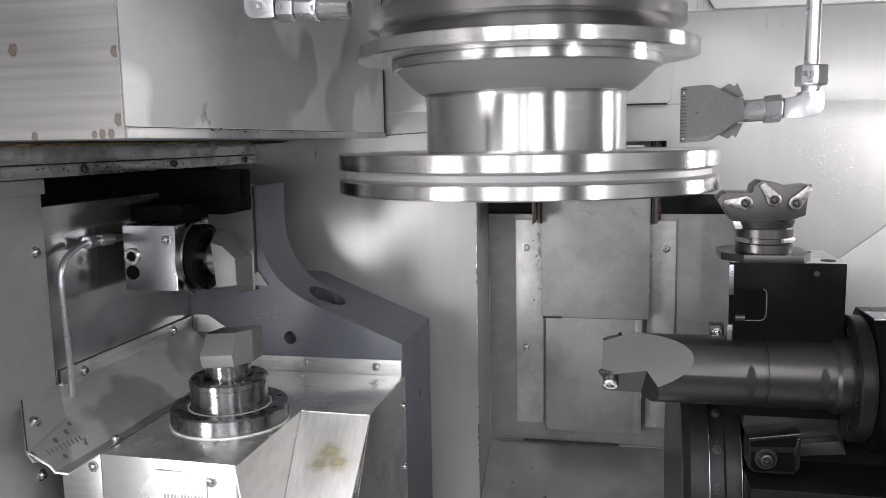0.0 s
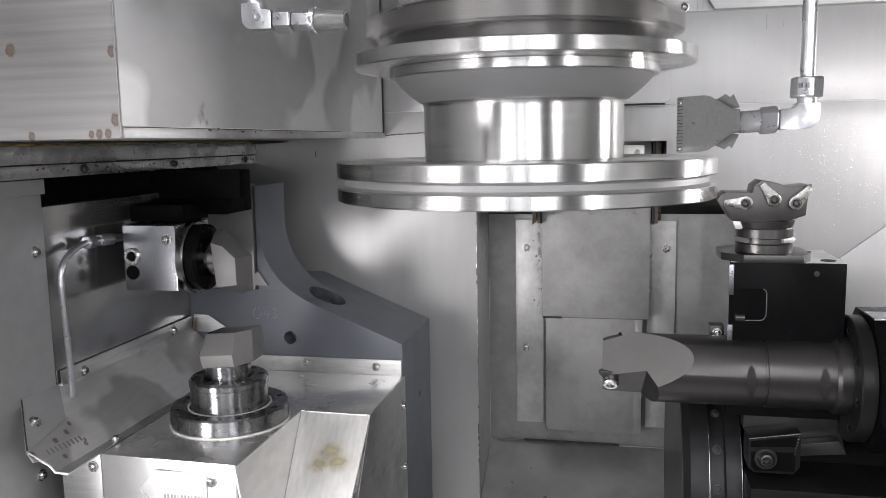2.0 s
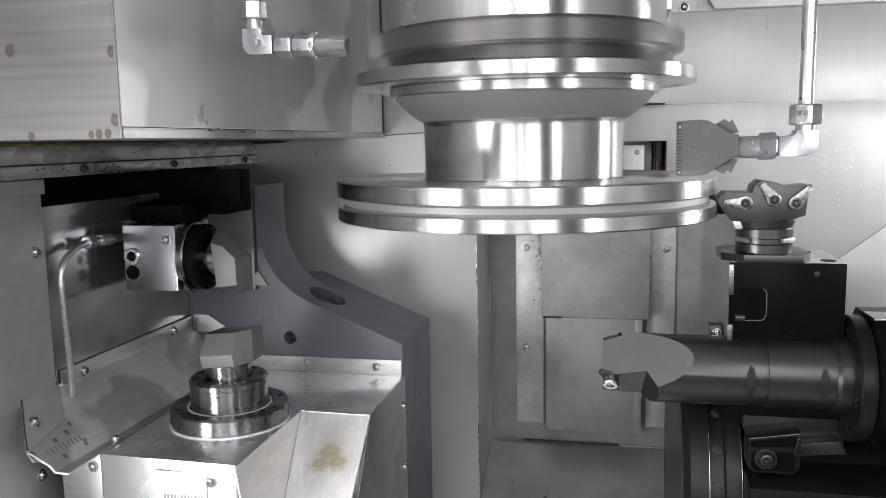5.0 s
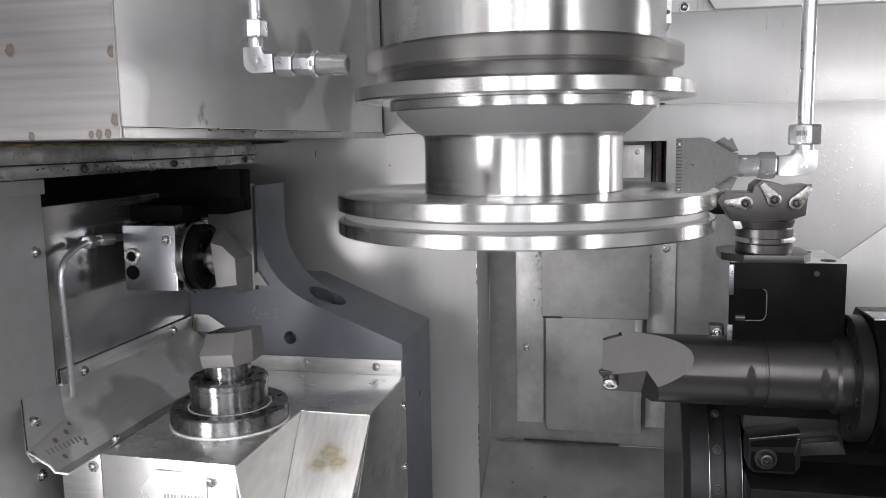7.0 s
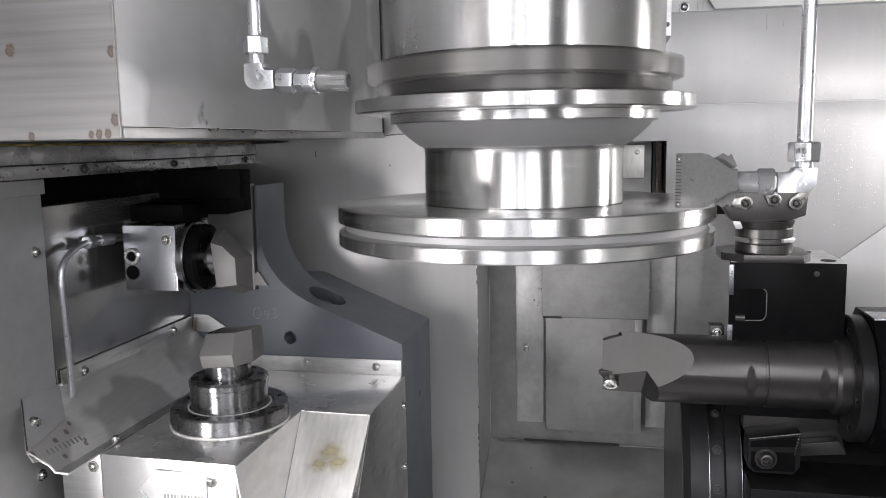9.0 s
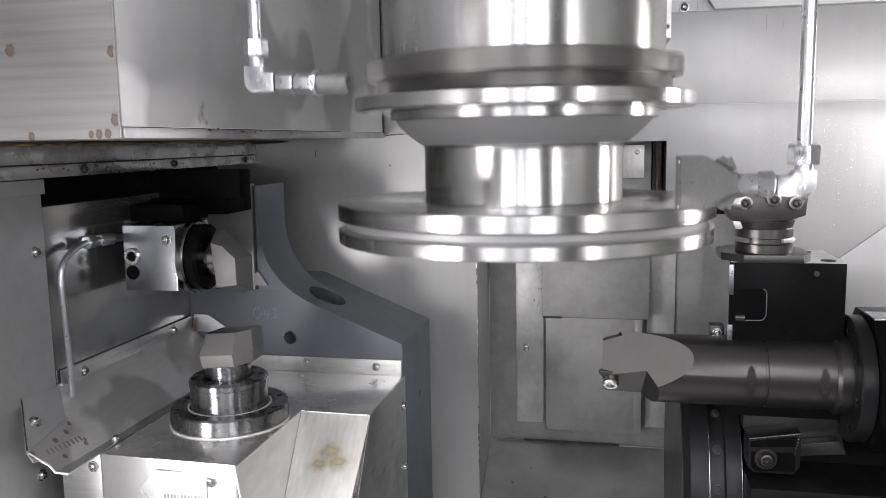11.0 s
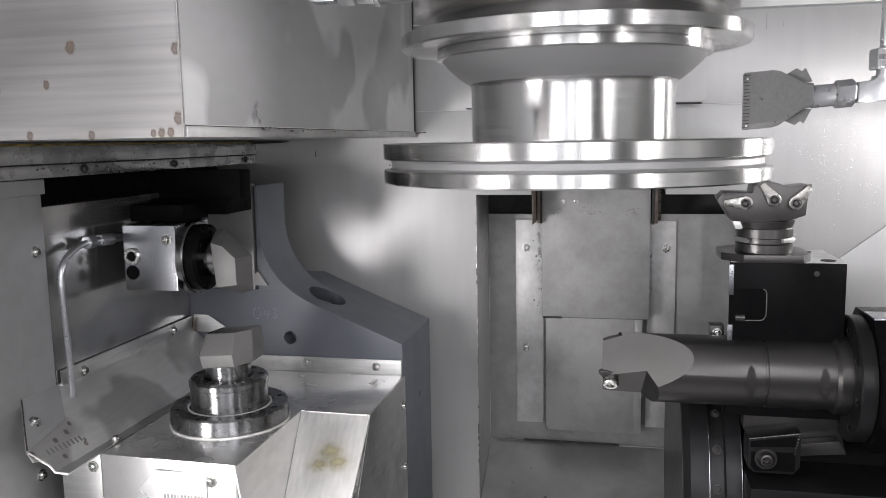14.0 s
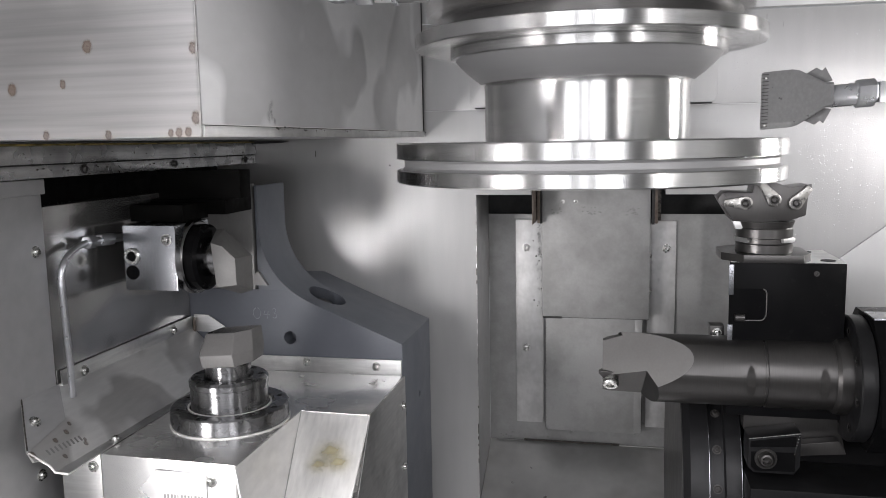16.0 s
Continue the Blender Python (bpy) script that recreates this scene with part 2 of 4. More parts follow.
        verts += [m @ Vector(p) for p in dome]
        faces += [tuple(n + i for i in f) for f in shell]
    me = bpy.data.meshes.new(name)
    me.from_pydata(verts, [], faces)
    me.materials.append(WATER)
    me.shade_smooth()
    return tagged(part(name, me, WATER, parent), kind="stuff")


def axis_matrix(p0, p1):
    d = Vector(p1) - Vector(p0)
    return Matrix.Translation(p0) @ d.to_track_quat("Z", "Y").to_matrix().to_4x4()


def spin(profile, p0, p1, seg=64, bm=None, bevel=0.0, turn=0.0):
    """Solid of revolution about the line p0 to p1; profile of (radius, distance from p0)."""
    b = bmesh.new()
    m = axis_matrix(p0, p1)
    rings = []
    for r, h in profile:
        if r < 1e-6:
            rings.append([b.verts.new(m @ Vector((0, 0, h)))])
        else:
            rings.append([b.verts.new(m @ Vector((r * math.cos(turn + 2 * math.pi * i / seg), r * math.sin(turn + 2 * math.pi * i / seg), h))) for i in range(seg)])
    for a, c in zip(rings, rings[1:]):
        for i in range(seg):
            j = (i + 1) % seg
            if len(a) == 1 and len(c) == 1:
                continue
            if len(a) == 1:
                b.faces.new((a[0], c[j], c[i]))
            elif len(c) == 1:
                b.faces.new((a[i], a[j], c[0]))
            else:
                b.faces.new((a[i], a[j], c[j], c[i]))
    bmesh.ops.recalc_face_normals(b, faces=b.faces)
    soften(b, bevel, 30)
    return merge(bm, b)


def rod(p0, p1, r, seg=40, bevel=0.0006, bm=None, r1=None):
    n = (Vector(p1) - Vector(p0)).length
    return spin([(0, 0), (r, 0), (r if r1 is None else r1, n), (0, n)], p0, p1, seg, bm, bevel)


def hexnut(p0, p1, r, bm=None, turn=0.0):
    n = (Vector(p1) - Vector(p0)).length
    return spin([(0, 0), (r * 0.9, 0), (r, n * 0.08), (r, n * 0.92), (r * 0.9, n), (0, n)], p0, p1, 6, bm, 0.0005, turn)


def prism(points, axis, a0, a1, bevel=0.0012, bm=None):
    """A flat outline carried along an axis: x: (y, z), y: (x, z), z: (x, y)."""
    b = bmesh.new()

    def at(p, a):
        return (a, p[0], p[1]) if axis == "x" else (p[0], a, p[1]) if axis == "y" else (p[0], p[1], a)

    lo = [b.verts.new(at(p, a0)) for p in points]
    hi = [b.verts.new(at(p, a1)) for p in points]
    n = len(points)
    b.faces.new(lo)
    b.faces.new(list(reversed(hi)))
    for i in range(n):
        j = (i + 1) % n
        b.faces.new((lo[j], lo[i], hi[i], hi[j]))
    bmesh.ops.recalc_face_normals(b, faces=b.faces)
    soften(b, bevel)
    return merge(bm, b)


def sheet(corners, thick, bevel=0.0006, bm=None):
    """A plate from the corners of its face, its thickness going behind the face."""
    b = bmesh.new()
    v = [Vector(c) for c in corners]
    n = (v[1] - v[0]).cross(v[2] - v[0]).normalized()
    lo = [b.verts.new(c) for c in v]
    hi = [b.verts.new(c - n * thick) for c in v]
    k = len(v)
    b.faces.new(lo)
    b.faces.new(list(reversed(hi)))
    for i in range(k):
        j = (i + 1) % k
        b.faces.new((lo[j], lo[i], hi[i], hi[j]))
    bmesh.ops.recalc_face_normals(b, faces=b.faces)
    soften(b, bevel)
    return merge(bm, b)


def tube(path, r, seg=20, bm=None):
    """A bent pipe through points."""
    b = bmesh.new()
    pts = [Vector(p) for p in path]
    rings, up = [], None
    for i, p in enumerate(pts):
        d = (pts[min(i + 1, len(pts) - 1)] - pts[max(i - 1, 0)]).normalized()
        if up is None:
            up = d.orthogonal().normalized()
        up = (up - d * up.dot(d)).normalized()
        side = d.cross(up)
        rings.append([b.verts.new(p + (up * math.cos(2 * math.pi * k / seg) + side * math.sin(2 * math.pi * k / seg)) * r) for k in range(seg)])
    for a, c in zip(rings, rings[1:]):
        for i in range(seg):
            j = (i + 1) % seg
            b.faces.new((a[i], a[j], c[j], c[i]))
    b.faces.new(list(reversed(rings[0])))
    b.faces.new(rings[-1])
    bmesh.ops.recalc_face_normals(b, faces=b.faces)
    return merge(bm, b)


def arc(c, r, a0, a1, n=8):
    return [(c[0] + r * math.cos(radians(a0 + (a1 - a0) * i / n)), c[1] + r * math.sin(radians(a0 + (a1 - a0) * i / n))) for i in range(n + 1)]


def as_mesh(name, bm, material):
    me = bpy.data.meshes.new(name)
    bm.to_mesh(me)
    bm.free()
    me.materials.append(material)
    me.shade_smooth()
    me.set_sharp_from_angle(angle=radians(32))
    return me


def thing(name, base, label, category, group="", kind=""):
    ob = new(name)
    ob.empty_display_size = 0.02
    ob.matrix_basis = Matrix.Translation(base)
    return tagged(ob, label, category, group, kind)


def root_of(ob):
    while ob.parent is not None:
        ob = ob.parent
    return ob


def part(name, bm, material, parent, label=""):
    """One mesh, given in the world's space, under a thing or a part; its origin is the thing's base."""
    me = bm if isinstance(bm, bpy.types.Mesh) else as_mesh(name, bm, material)
    me.transform(root_of(parent).matrix_basis.inverted())
    ob = new(name, me)
    ob.parent = parent
    return tagged(ob, label)


def solid(name, bm, material, label, category, kind="", group=""):
    return tagged(new(name, as_mesh(name, bm, material)), label, category, group, kind)


SCREWS = {}


def screw(parent, at, way, r=0.005, material=None, name="screw", label=""):
    """A button-head socket screw on a washer; way points out of the surface."""
    material = material or SCREW
    key = (round(r, 5), material.name)
    if key not in SCREWS:
        bm = spin([(0, 0), (r * 1.35, 0), (r * 1.35, r * 0.16), (r, r * 0.18), (r * 0.98, r * 0.5), (r * 0.75, r * 0.85), (r * 0.52, r * 0.92)], (0, 0, 0), (0, 0, 1), 20)
        spin([(r * 0.52, r * 0.92), (r * 0.48, r * 0.3), (0, r * 0.25)], (0, 0, 0), (0, 0, 1), 6, bm)
        SCREWS[key] = as_mesh("screw", bm, material)
    ob = new(name, SCREWS[key])
    ob.parent = parent
    ob.matrix_basis = root_of(parent).matrix_basis.inverted() @ axis_matrix(at, Vector(at) + Vector(way))
    return tagged(ob, label)


def spot(parent, at, way, r, material, name="stain", squash=1.0):
    """A thin, uneven, round mark on a surface."""
    b = bmesh.new()
    m = axis_matrix(at, Vector(at) + Vector(way))
    rim = []
    for i in range(22):
        a = 2 * math.pi * i / 22
        q = r * (1 + 0.16 * noise.noise(Vector((math.cos(a) * 1.3 + at[0] * 90, math.sin(a) * 1.3 + at[2] * 90, at[1] * 50))))
        rim.append(b.verts.new(m @ Vector((q * math.cos(a), q * math.sin(a) * squash, 0.0004))))
    f = b.faces.new(rim)
    uv = b.loops.layers.uv.new("disc")
    for i, loop in enumerate(f.loops):
        loop[uv].uv = (math.cos(2 * math.pi * i / 22), math.sin(2 * math.pi * i / 22))
    bmesh.ops.recalc_face_normals(b, faces=b.faces)
    return part(name, b, material, parent)


# ---- the cell ----
YB = 1.28      # face of the back wall
SEAM = 1.347


def cell():
    back = thing("wall_back", (0, YB, 0.3), "stainless steel back wall of folded sheets with a recess", "wall", kind="structure")
    t = 0.004
    lower = [(-0.98, 0.30), (-0.216, 0.30), (-0.216, 1.213), (-0.128, 1.213), (-0.128, 1.294), (0.0765, 1.294), (0.0765, 1.213), (0.198, 1.213), (0.198, 0.30), (0.80, 0.30), (0.80, SEAM - 0.0008), (-0.98, SEAM - 0.0008)]
    part("panel", prism(lower, "y", YB, YB + t, 0.0008), WALL, back)
    part("panel", box(-0.98, 0.80, YB, YB + t, SEAM + 0.0008, 1.481), WALL, back)
    part("panel", box(0.14, 0.80, YB - 0.012, YB + t, 1.4825, 2.0, 0.002), WALL, back)
    part("panel", box(-0.98, 0.1385, YB, YB + t, 1.4825, 2.0), WALL, back)
    part("seam_strip", box(-0.98, 0.80, YB + 0.0010, YB + 0.0045, SEAM - 0.004, SEAM + 0.004, 0), SHEET_DULL, back)
    part("edge_fold", prism([(0.14, 1.4825), (0.15, 1.4825), (0.15, 1.56), (0.09, 1.56)], "y", YB - 0.014, YB - 0.001, 0.001), WALL, back)
    z = 1.205
    while z > 0.60:
        h = random.uniform(0.002, 0.012)
        part("weld_bead", box(-0.2170 - random.uniform(0, 0.0008), -0.2161, YB - 0.0006, YB + 0.001, z - h, z, 0.0004), random.choice((OIL, COVER, SHEET, COVER)), back)
        z -= h + random.uniform(0.0, 0.012)
    for x, z0, z1 in ((0.236, 1.455, 1.462), (0.213, 1.452, 1.474), (0.116, 1.484, 1.496), (0.124, 1.485, 1.499)):
        part("drip_mark", box(x, x + 0.0010, YB - 0.0005, YB + 0.001, z0, z1, 0.0002), COVER, back)
    x = -0.364
    while x < -0.300:
        w = random.uniform(0.004, 0.012)
        part("oil_line", box(x, x + w, YB - 0.0005, YB + 0.001, 1.3095 + 0.05 * (x + 0.364), 1.3095 + 0.05 * (x + 0.364) + random.uniform(0.0008, 0.0022), 0.0002), OIL, back)
        x += w + random.uniform(-0.001, 0.002)
    part("drip_mark", box(-0.4855, -0.4843, YB - 0.0005, YB + 0.001, 1.277, 1.287, 0.0002), OIL, back)
    spot(back, (-0.358, YB - 0.0002, 1.262), (0, -1, 0), 0.0014, OIL, "oil_spot")
    part("sloping_panel", sheet([(0.300, 1.276, 1.098), (0.300, 1.276, 0.60), (0.60, 1.276, 0.60), (0.60, 1.276, 1.337)], 0.003), WALL, back)
    wet = []
    for k in range(2600):
        x, z = random.gauss(0.27, 0.12), random.gauss(1.30, 0.085)
        if (x > 0.205 or (x > 0.09 and z > 1.30)) and x < 0.60 and 1.10 < z < 1.475 and abs(z - SEAM) > 0.003:
            wet.append(((x, YB, z), 0.0003 + 0.0008 * random.random() ** 4, random.uniform(0.9, 1.5), (0, -1, 0)))
    droplets("coolant_drops", wet, back)
    screw(back, (0.098, YB, 1.489), (0, -1, 0), 0.0055, OILED)
    # recess in the wall, with its sloping floor
    rec = thing("wall_recess", (-0.03, 1.41, 0.6), "grey stainless recess sunk in the back wall", "wall", kind="structure")
    part("side_sheet", box(-0.220, -0.2165, YB + 0.0045, 1.41, 0.30, 1.2125), SHEET_DULL, rec)
    part("side_sheet", box(0.1985, 0.202, YB + 0.0045, 1.41, 0.30, 1.2125), SHEET_DULL, rec)
    part("rear_sheet", box(-0.2165, 0.1985, 1.41, 1.414, 0.30, 1.171), COVER, rec)
    # added dark sheets; the recess's inner shade is painted on them
    part("void_sheet", box(-0.30, 0.25, 1.47, 1.474, 1.05, 1.40, 0), CAVITY_SHADE, rec)
    part("void_top", box(-0.30, 0.25, YB + 0.0045, 1.47, 1.40, 1.404, 0), CAVITY_SHADE, rec)
    part("chute_floor", sheet([(-0.2160, 1.4095, 0.761), (-0.2160, 0.95, 0.52), (0.198, 0.95, 0.52), (0.198, 1.4095, 0.761)], 0.004), CHUTE, rec)
    part("floor_joint", box(-0.155, 0.013, 1.404, 1.4085, 0.7610, 0.7640, 0.0008), OIL, rec)
    part("floor_seam", box(0.0135, 0.197, 1.404, 1.4085, 0.7610, 0.7625, 0.0004), SHEET, rec)
    part("floor_seam", box(-0.205, -0.1555, 1.404, 1.4085, 0.7610, 0.7622, 0.0004), COVER, rec)
    # shaft sides coloured as the shade between them
    part("shaft_side", box(-0.1315, -0.128, YB + 0.0045, 1.4095, 1.2175, 1.35), CAVITY_SHADE, rec)
    part("shaft_side", box(0.0765, 0.080, YB + 0.0045, 1.4095, 1.2175, 1.35), CAVITY_SHADE, rec)
    # way cover in the recess
    cov = thing("way_cover", (-0.03, 1.405, 0.8), "brushed steel telescopic way cover with screwed side strips", "cover")
    part("backing_plate", box(-0.168, -0.1195, 1.403, 1.4095, 0.797, 1.162, 0.0015), STRIP, cov)
    part("backing_plate", box(0.0565, 0.1025, 1.403, 1.4095, 0.799, 1.160, 0.0015), STRIP, cov)
    for x0, x1, z0, z1 in ((-0.1150, 0.0505, 0.7935, 0.9985), (-0.1200, 0.0600, 0.997, 1.31)):
        part("joint", box(x0, x1, 1.4078, 1.4096, z0, z1, 0), OIL, cov)
    # dark strips paint the shade along the cover's edges
    part("joint", box(-0.1142, -0.1134, 1.380, 1.402, 0.797, 0.998, 0), GUM_SHADE, cov)
    part("joint", box(0.0488, 0.0494, 1.380, 1.402, 0.797, 0.998, 0), GUM_SHADE, cov)
    part("joint", box(-0.118, 0.058, 1.3665, 1.3745, 0.9978, 0.9988, 0), GUM_SHADE, cov)
    up = part("upper_cover", box(-0.1185, 0.0585, 1.362, 1.402, 0.999, 1.31, 0.0018), COVER, cov)
    part("lower_cover", box(-0.113, 0.0485, 1.374, 1.402, 0.7955, 0.9985, 0.0015), COVER, cov)
    part("lower_fold", box(0.036, 0.0485, 1.3725, 1.3738, 0.798, 0.998, 0.0004), COVER, cov)
    part("seal", box(-0.117, -0.085, 1.360, 1.364, 0.9975, 1.0008, 0.0006), GUM_SHADE, cov)
    for x in (-0.1225, 0.0665):
        part("guide_bar", box(x - 0.0022, x + 0.0022, 1.340, 1.402, 1.162, 1.35, 0.001), RUST, cov, "rusty guide bar")
        # solid dark strips drawn as the shaded gaps beside the bar
        part("guide_gap", box(x + (0.0025 if x < 0 else -0.0065), x + (0.0038 if x < 0 else -0.0025), 1.345, 1.402, 1.160, 1.35, 0.0003), GUM_SHADE, cov)
        part("guide_gap", box(x - (0.0062 if x < 0 else -0.0025), x - (0.0025 if x < 0 else -0.0075), 1.35, 1.402, 1.166, 1.35, 0.0003), OIL, cov)
    part("guide_rail", box(-0.128, -0.1265, YB + 0.006, 1.40, 1.165, 1.294, 0.0005), RUST, cov)
    for p in ((-0.149, 1.403, 1.1132), (-0.1495, 1.403, 0.934), (0.0873, 1.403, 1.1136)):
        screw(cov, p, (0, -1, 0), 0.0055)
    for z in (1.1605, 1.1038, 1.0442):
        screw(cov, (-0.1186, 1.378, z), (-1, 0, 0), 0.0036)
        screw(cov, (0.0586, 1.378, z), (1, 0, 0), 0.0036)
    for k in range(44):
        x = random.choice((random.uniform(-0.108, -0.085), random.uniform(-0.055, -0.02), random.uniform(0.02, 0.04)))
        spot(cov, (x, 1.362, random.uniform(1.174, 1.187)), (0, -1, 0), random.uniform(0.0015, 0.0042), OIL_THIN, "smudge", 0.6)
    for k in range(14):
        x, z = random.choice(((-0.19, 0.766), (-0.118, 0.83), (0.052, 0.80), (-0.10, 0.768)))
        spot(cov, (x + random.gauss(0, 0.012), 1.4098, z + abs(random.gauss(0, 0.006))), (0, -1, 0), random.uniform(0.002, 0.005), OIL_THIN, "smudge", 0.6)
    for k in range(40):
        z = 1.163 - 0.16 * random.random() ** 1.6
        spot(cov, (-0.1265 + random.gauss(0, 0.003), 1.4028 - 0.00001 * k, z), (0, -1, 0), random.uniform(0.002, 0.005), OIL_THIN, "oil_smear", 1.3)
    for x, z in ((-0.1165, 0.868), (0.0525, 0.868), (-0.112, 0.7975), (0.040, 0.7990), (0.046, 0.800), (-0.07, 0.7935), (0.062, 1.045), (0.063, 1.09), (0.075, 1.06)):
        spot(cov, (x, 1.3735 if z < 0.81 else 1.4026, z), (0, -1, 0), 0.0045, OIL_THIN, "oil_smear", 1.2)
    for x, z in ((-0.137, 1.125), (-0.129, 1.148), (-0.132, 1.098), (-0.127, 1.09), (-0.133, 1.158), (-0.136, 1.02), (-0.13, 1.01)):
        spot(cov, (x, 1.4022, z), (0, -1, 0), random.uniform(0.0008, 0.0018), OIL, "smudge")
    screw(cov, (-0.084, 1.362, 1.196), (0, -1, 0), 0.0025)
    screw(cov, (-0.063, 1.362, 1.196), (0, -1, 0), 0.0025)
    part("slide_block", box(0.0, 0.046, 1.335, 1.36, 1.236, 1.288, 0.001), SHEET_BRIGHT, cov)
    screw(cov, (0.035, 1.335, 1.277), (0, -1, 0), 0.0035)
    # the rest of the cell, closed round the camera
    solid("wall_right", box(0.80, 0.82, -0.5, YB + t, 0.3, 2.0, 0), WALL, "stainless steel side wall of the machining cell", "wall", "structure")
    solid("wall_left", box(-1.0, -0.98, -0.5, YB + t, 0.3, 2.0, 0), WALL, "stainless steel side wall of the machining cell", "wall", "structure")
    solid("floor", box(-1.0, 0.82, -0.5, 1.5, 0.28, 0.30, 0), SHEET_DULL, "dull steel floor of the machining cell", "floor", "structure")
    solid("ceiling", box(-1.0, 0.82, -0.5, 1.5, 2.0, 2.02, 0), SHEET_DULL, "dull steel ceiling of the machining cell", "ceiling", "structure")
    front = thing("wall_front", (0, -0.5, 0.3), "unseen steel front wall with an assumed door opening", "wall", kind="structure")
    part("panel", box(-0.98, -0.50, -0.5, -0.48, 0.30, 2.0), SHEET_DULL, front)
    part("panel", box(0.50, 0.80, -0.5, -0.48, 0.30, 2.0), SHEET_DULL, front)
    part("panel", box(-0.50, 0.50, -0.5, -0.48, 0.30, 0.85), SHEET_DULL, front)
    part("panel", box(-0.50, 0.50, -0.5, -0.48, 1.93, 2.0), SHEET_DULL, front)
    # unseen bars added between the three fill lights
    for x in (-0.115, 0.115):
        part("mullion", box(x - 0.02, x + 0.02, -0.5, -0.48, 0.85, 1.93, 0.003), SHEET_DULL, front)
    # assumed fixtures out of view, one for each light in LAMPS
    for side, (eye, aim, wide, tall, watts) in LAMPS.items():
        d = (Vector(aim) - Vector(eye)).normalized()
        q = Vector(eye) - d * 0.014
        lamp = thing("machine_lamp", q, "unseen slim black machine lamp with a bright diffuser", "lamp", "machine lamps")
        m = look(q, aim)
        for nm, mat, b in (("housing", BLACK, box(-wide / 2 - 0.01, wide / 2 + 0.01, -tall / 2 - 0.01, tall / 2 + 0.01, -0.003, 0.03)), ("diffuser", LAMPGLOW, box(-wide / 2, wide / 2, -tall / 2, tall / 2, -0.010, -0.0035))):
            b.transform(m)
            part(nm, b, mat, lamp)
        far = (0.80, q.y - 0.02, q.z) if side in ("right", "far") else (-0.98, q.y - 0.02, q.z) if side == "left" else (q.x, q.y - 0.02, 2.0)
        if side == "left":
            # added plate out of view, keeps the left lamp's light off the hood
            part("visor", box(-0.90, -0.60, eye[1] - 0.03, eye[1] + 0.24, 1.066, 1.070, 0.001), BLACK, lamp)
        part("arm", rod(far, q - d * 0.01, 0.008), BLACK, lamp)


def left_station():
    # side wall beside the niche
    pan = thing("wall_niche", (-0.63, 0.8, 0.3), "stained stainless niche wall with screwed panels", "wall", kind="structure")
    part("panel", box(-0.66, -0.6255, 0.50, 0.792, 0.30, 1.2485), SHEET_DULL, pan)
    part("panel", box(-0.66, -0.628, 0.7925, 1.103, 0.30, 1.234), NICHE, pan)
    # added black sheet that paints the shade behind the niche
    part("cavity_back", box(-0.70, -0.662, 0.30, 1.279, 1.10, 1.31), NICHE_SHADE, pan)
    part("panel", box(-0.66, -0.618, 0.30, 0.790, 1.249, 1.2655), SHEET_DULL, pan)
    screw(pan, (-0.6255, 0.776, 1.186), (1, 0, 0), 0.005)
    # ledge over the niche
    led = thing("ledge", (-0.59, 0.9, 1.27), "dirty steel rail ledge with a brass sealing strip", "ledge", kind="structure")
    part("rail", box(-0.66, -0.590, 0.20, 1.279, 1.283, 1.302, 0.001), GRIME, led)
    part("lower_rail", box(-0.66, -0.592, 0.20, 1.279, 1.268, 1.2815, 0.001), GRIME, led)
    # black filler paints the shade in the groove
    part("groove_shadow", box(-0.66, -0.596, 0.20, 1.279, 1.2812, 1.2835, 0), GUM_SHADE, led)
    part("sealing_strip", box(-0.60, -0.586, 0.20, 1.279, 1.3022, 1.3042, 0.0003), BRASS, led, "oily brass sealing strip")
    part("end_lip", prism([(-0.60, 1.300), (-0.545, 1.3012), (-0.53, 1.3030), (-0.548, 1.3046), (-0.60, 1.3046)], "y", 1.262, 1.279, 0.0004), GUM_SHADE, led)
    part("top_sheet", box(-0.98, -0.602, 0.20, 1.279, 1.3025, 1.306), SHEET_DULL, led)
    for k in range(46):
        spot(led, (-0.5898 if k % 3 == 0 else -0.5918, random.uniform(0.70, 1.27), random.uniform(1.285, 1.300) if k % 3 == 0 else random.uniform(1.269, 1.279)), (1, 0, 0), random.uniform(0.0005, 0.0016), OIL, "oil_spot", random.uniform(0.4, 1.0))
    for y in (0.825, 1.02, 1.24):
        screw(led, (-0.592, y, 1.2755), (1, 0, 0), 0.0042, DARKTOOL)
    # grey casting
    cast = thing("casting", (-0.45, 1.19, 0.5), "blue-grey painted machine casting with a rounded rib", "casting")
    X0, X1, YF = -0.668, -0.297, 1.104
    body = prism([(X0, 0.35), (X1, 0.35), (X1, 1.010), (-0.391, 1.049), (-0.477, 1.086), (X0, 1.086)], "y", YF, YB - 0.001, 0.002)
    n = Vector((0.405, 0, 0.914)).normalized()
    q = Vector((-0.431, 1.165, 1.0662))
    holes = [rod((-0.469, YF - 0.02, 1.014), (-0.469, YF + 0.03, 1.014), 0.0098, 32, 0), rod(q - n * 0.020, q + n * 0.06, 0.030, 48, 0)]
    holes += [rod((X1 - 0.02, y, z), (X1 + 0.02, y, z), 0.0055, 20, 0) for y, z in ((1.2025, 0.906), (1.113, 0.9025), (1.112, 0.826))]
    body = carve(body, *holes)
    part("body", body, CAST, cast)
    rib = [(-0.516, 1.032), (-0.516, 1.2395), (-0.512, 1.2395)] + arc((-0.392, 1.1801), 0.120, 180, 246, 14) + [(-0.430, 1.060), (-0.430, 1.032)]
    part("rib", carve(prism(rib, "y", YF + 0.0003, 1.205, 0.0006), rod(q - n * 0.020, q + n * 0.06, 0.030, 48, 0)), CAST, cast)
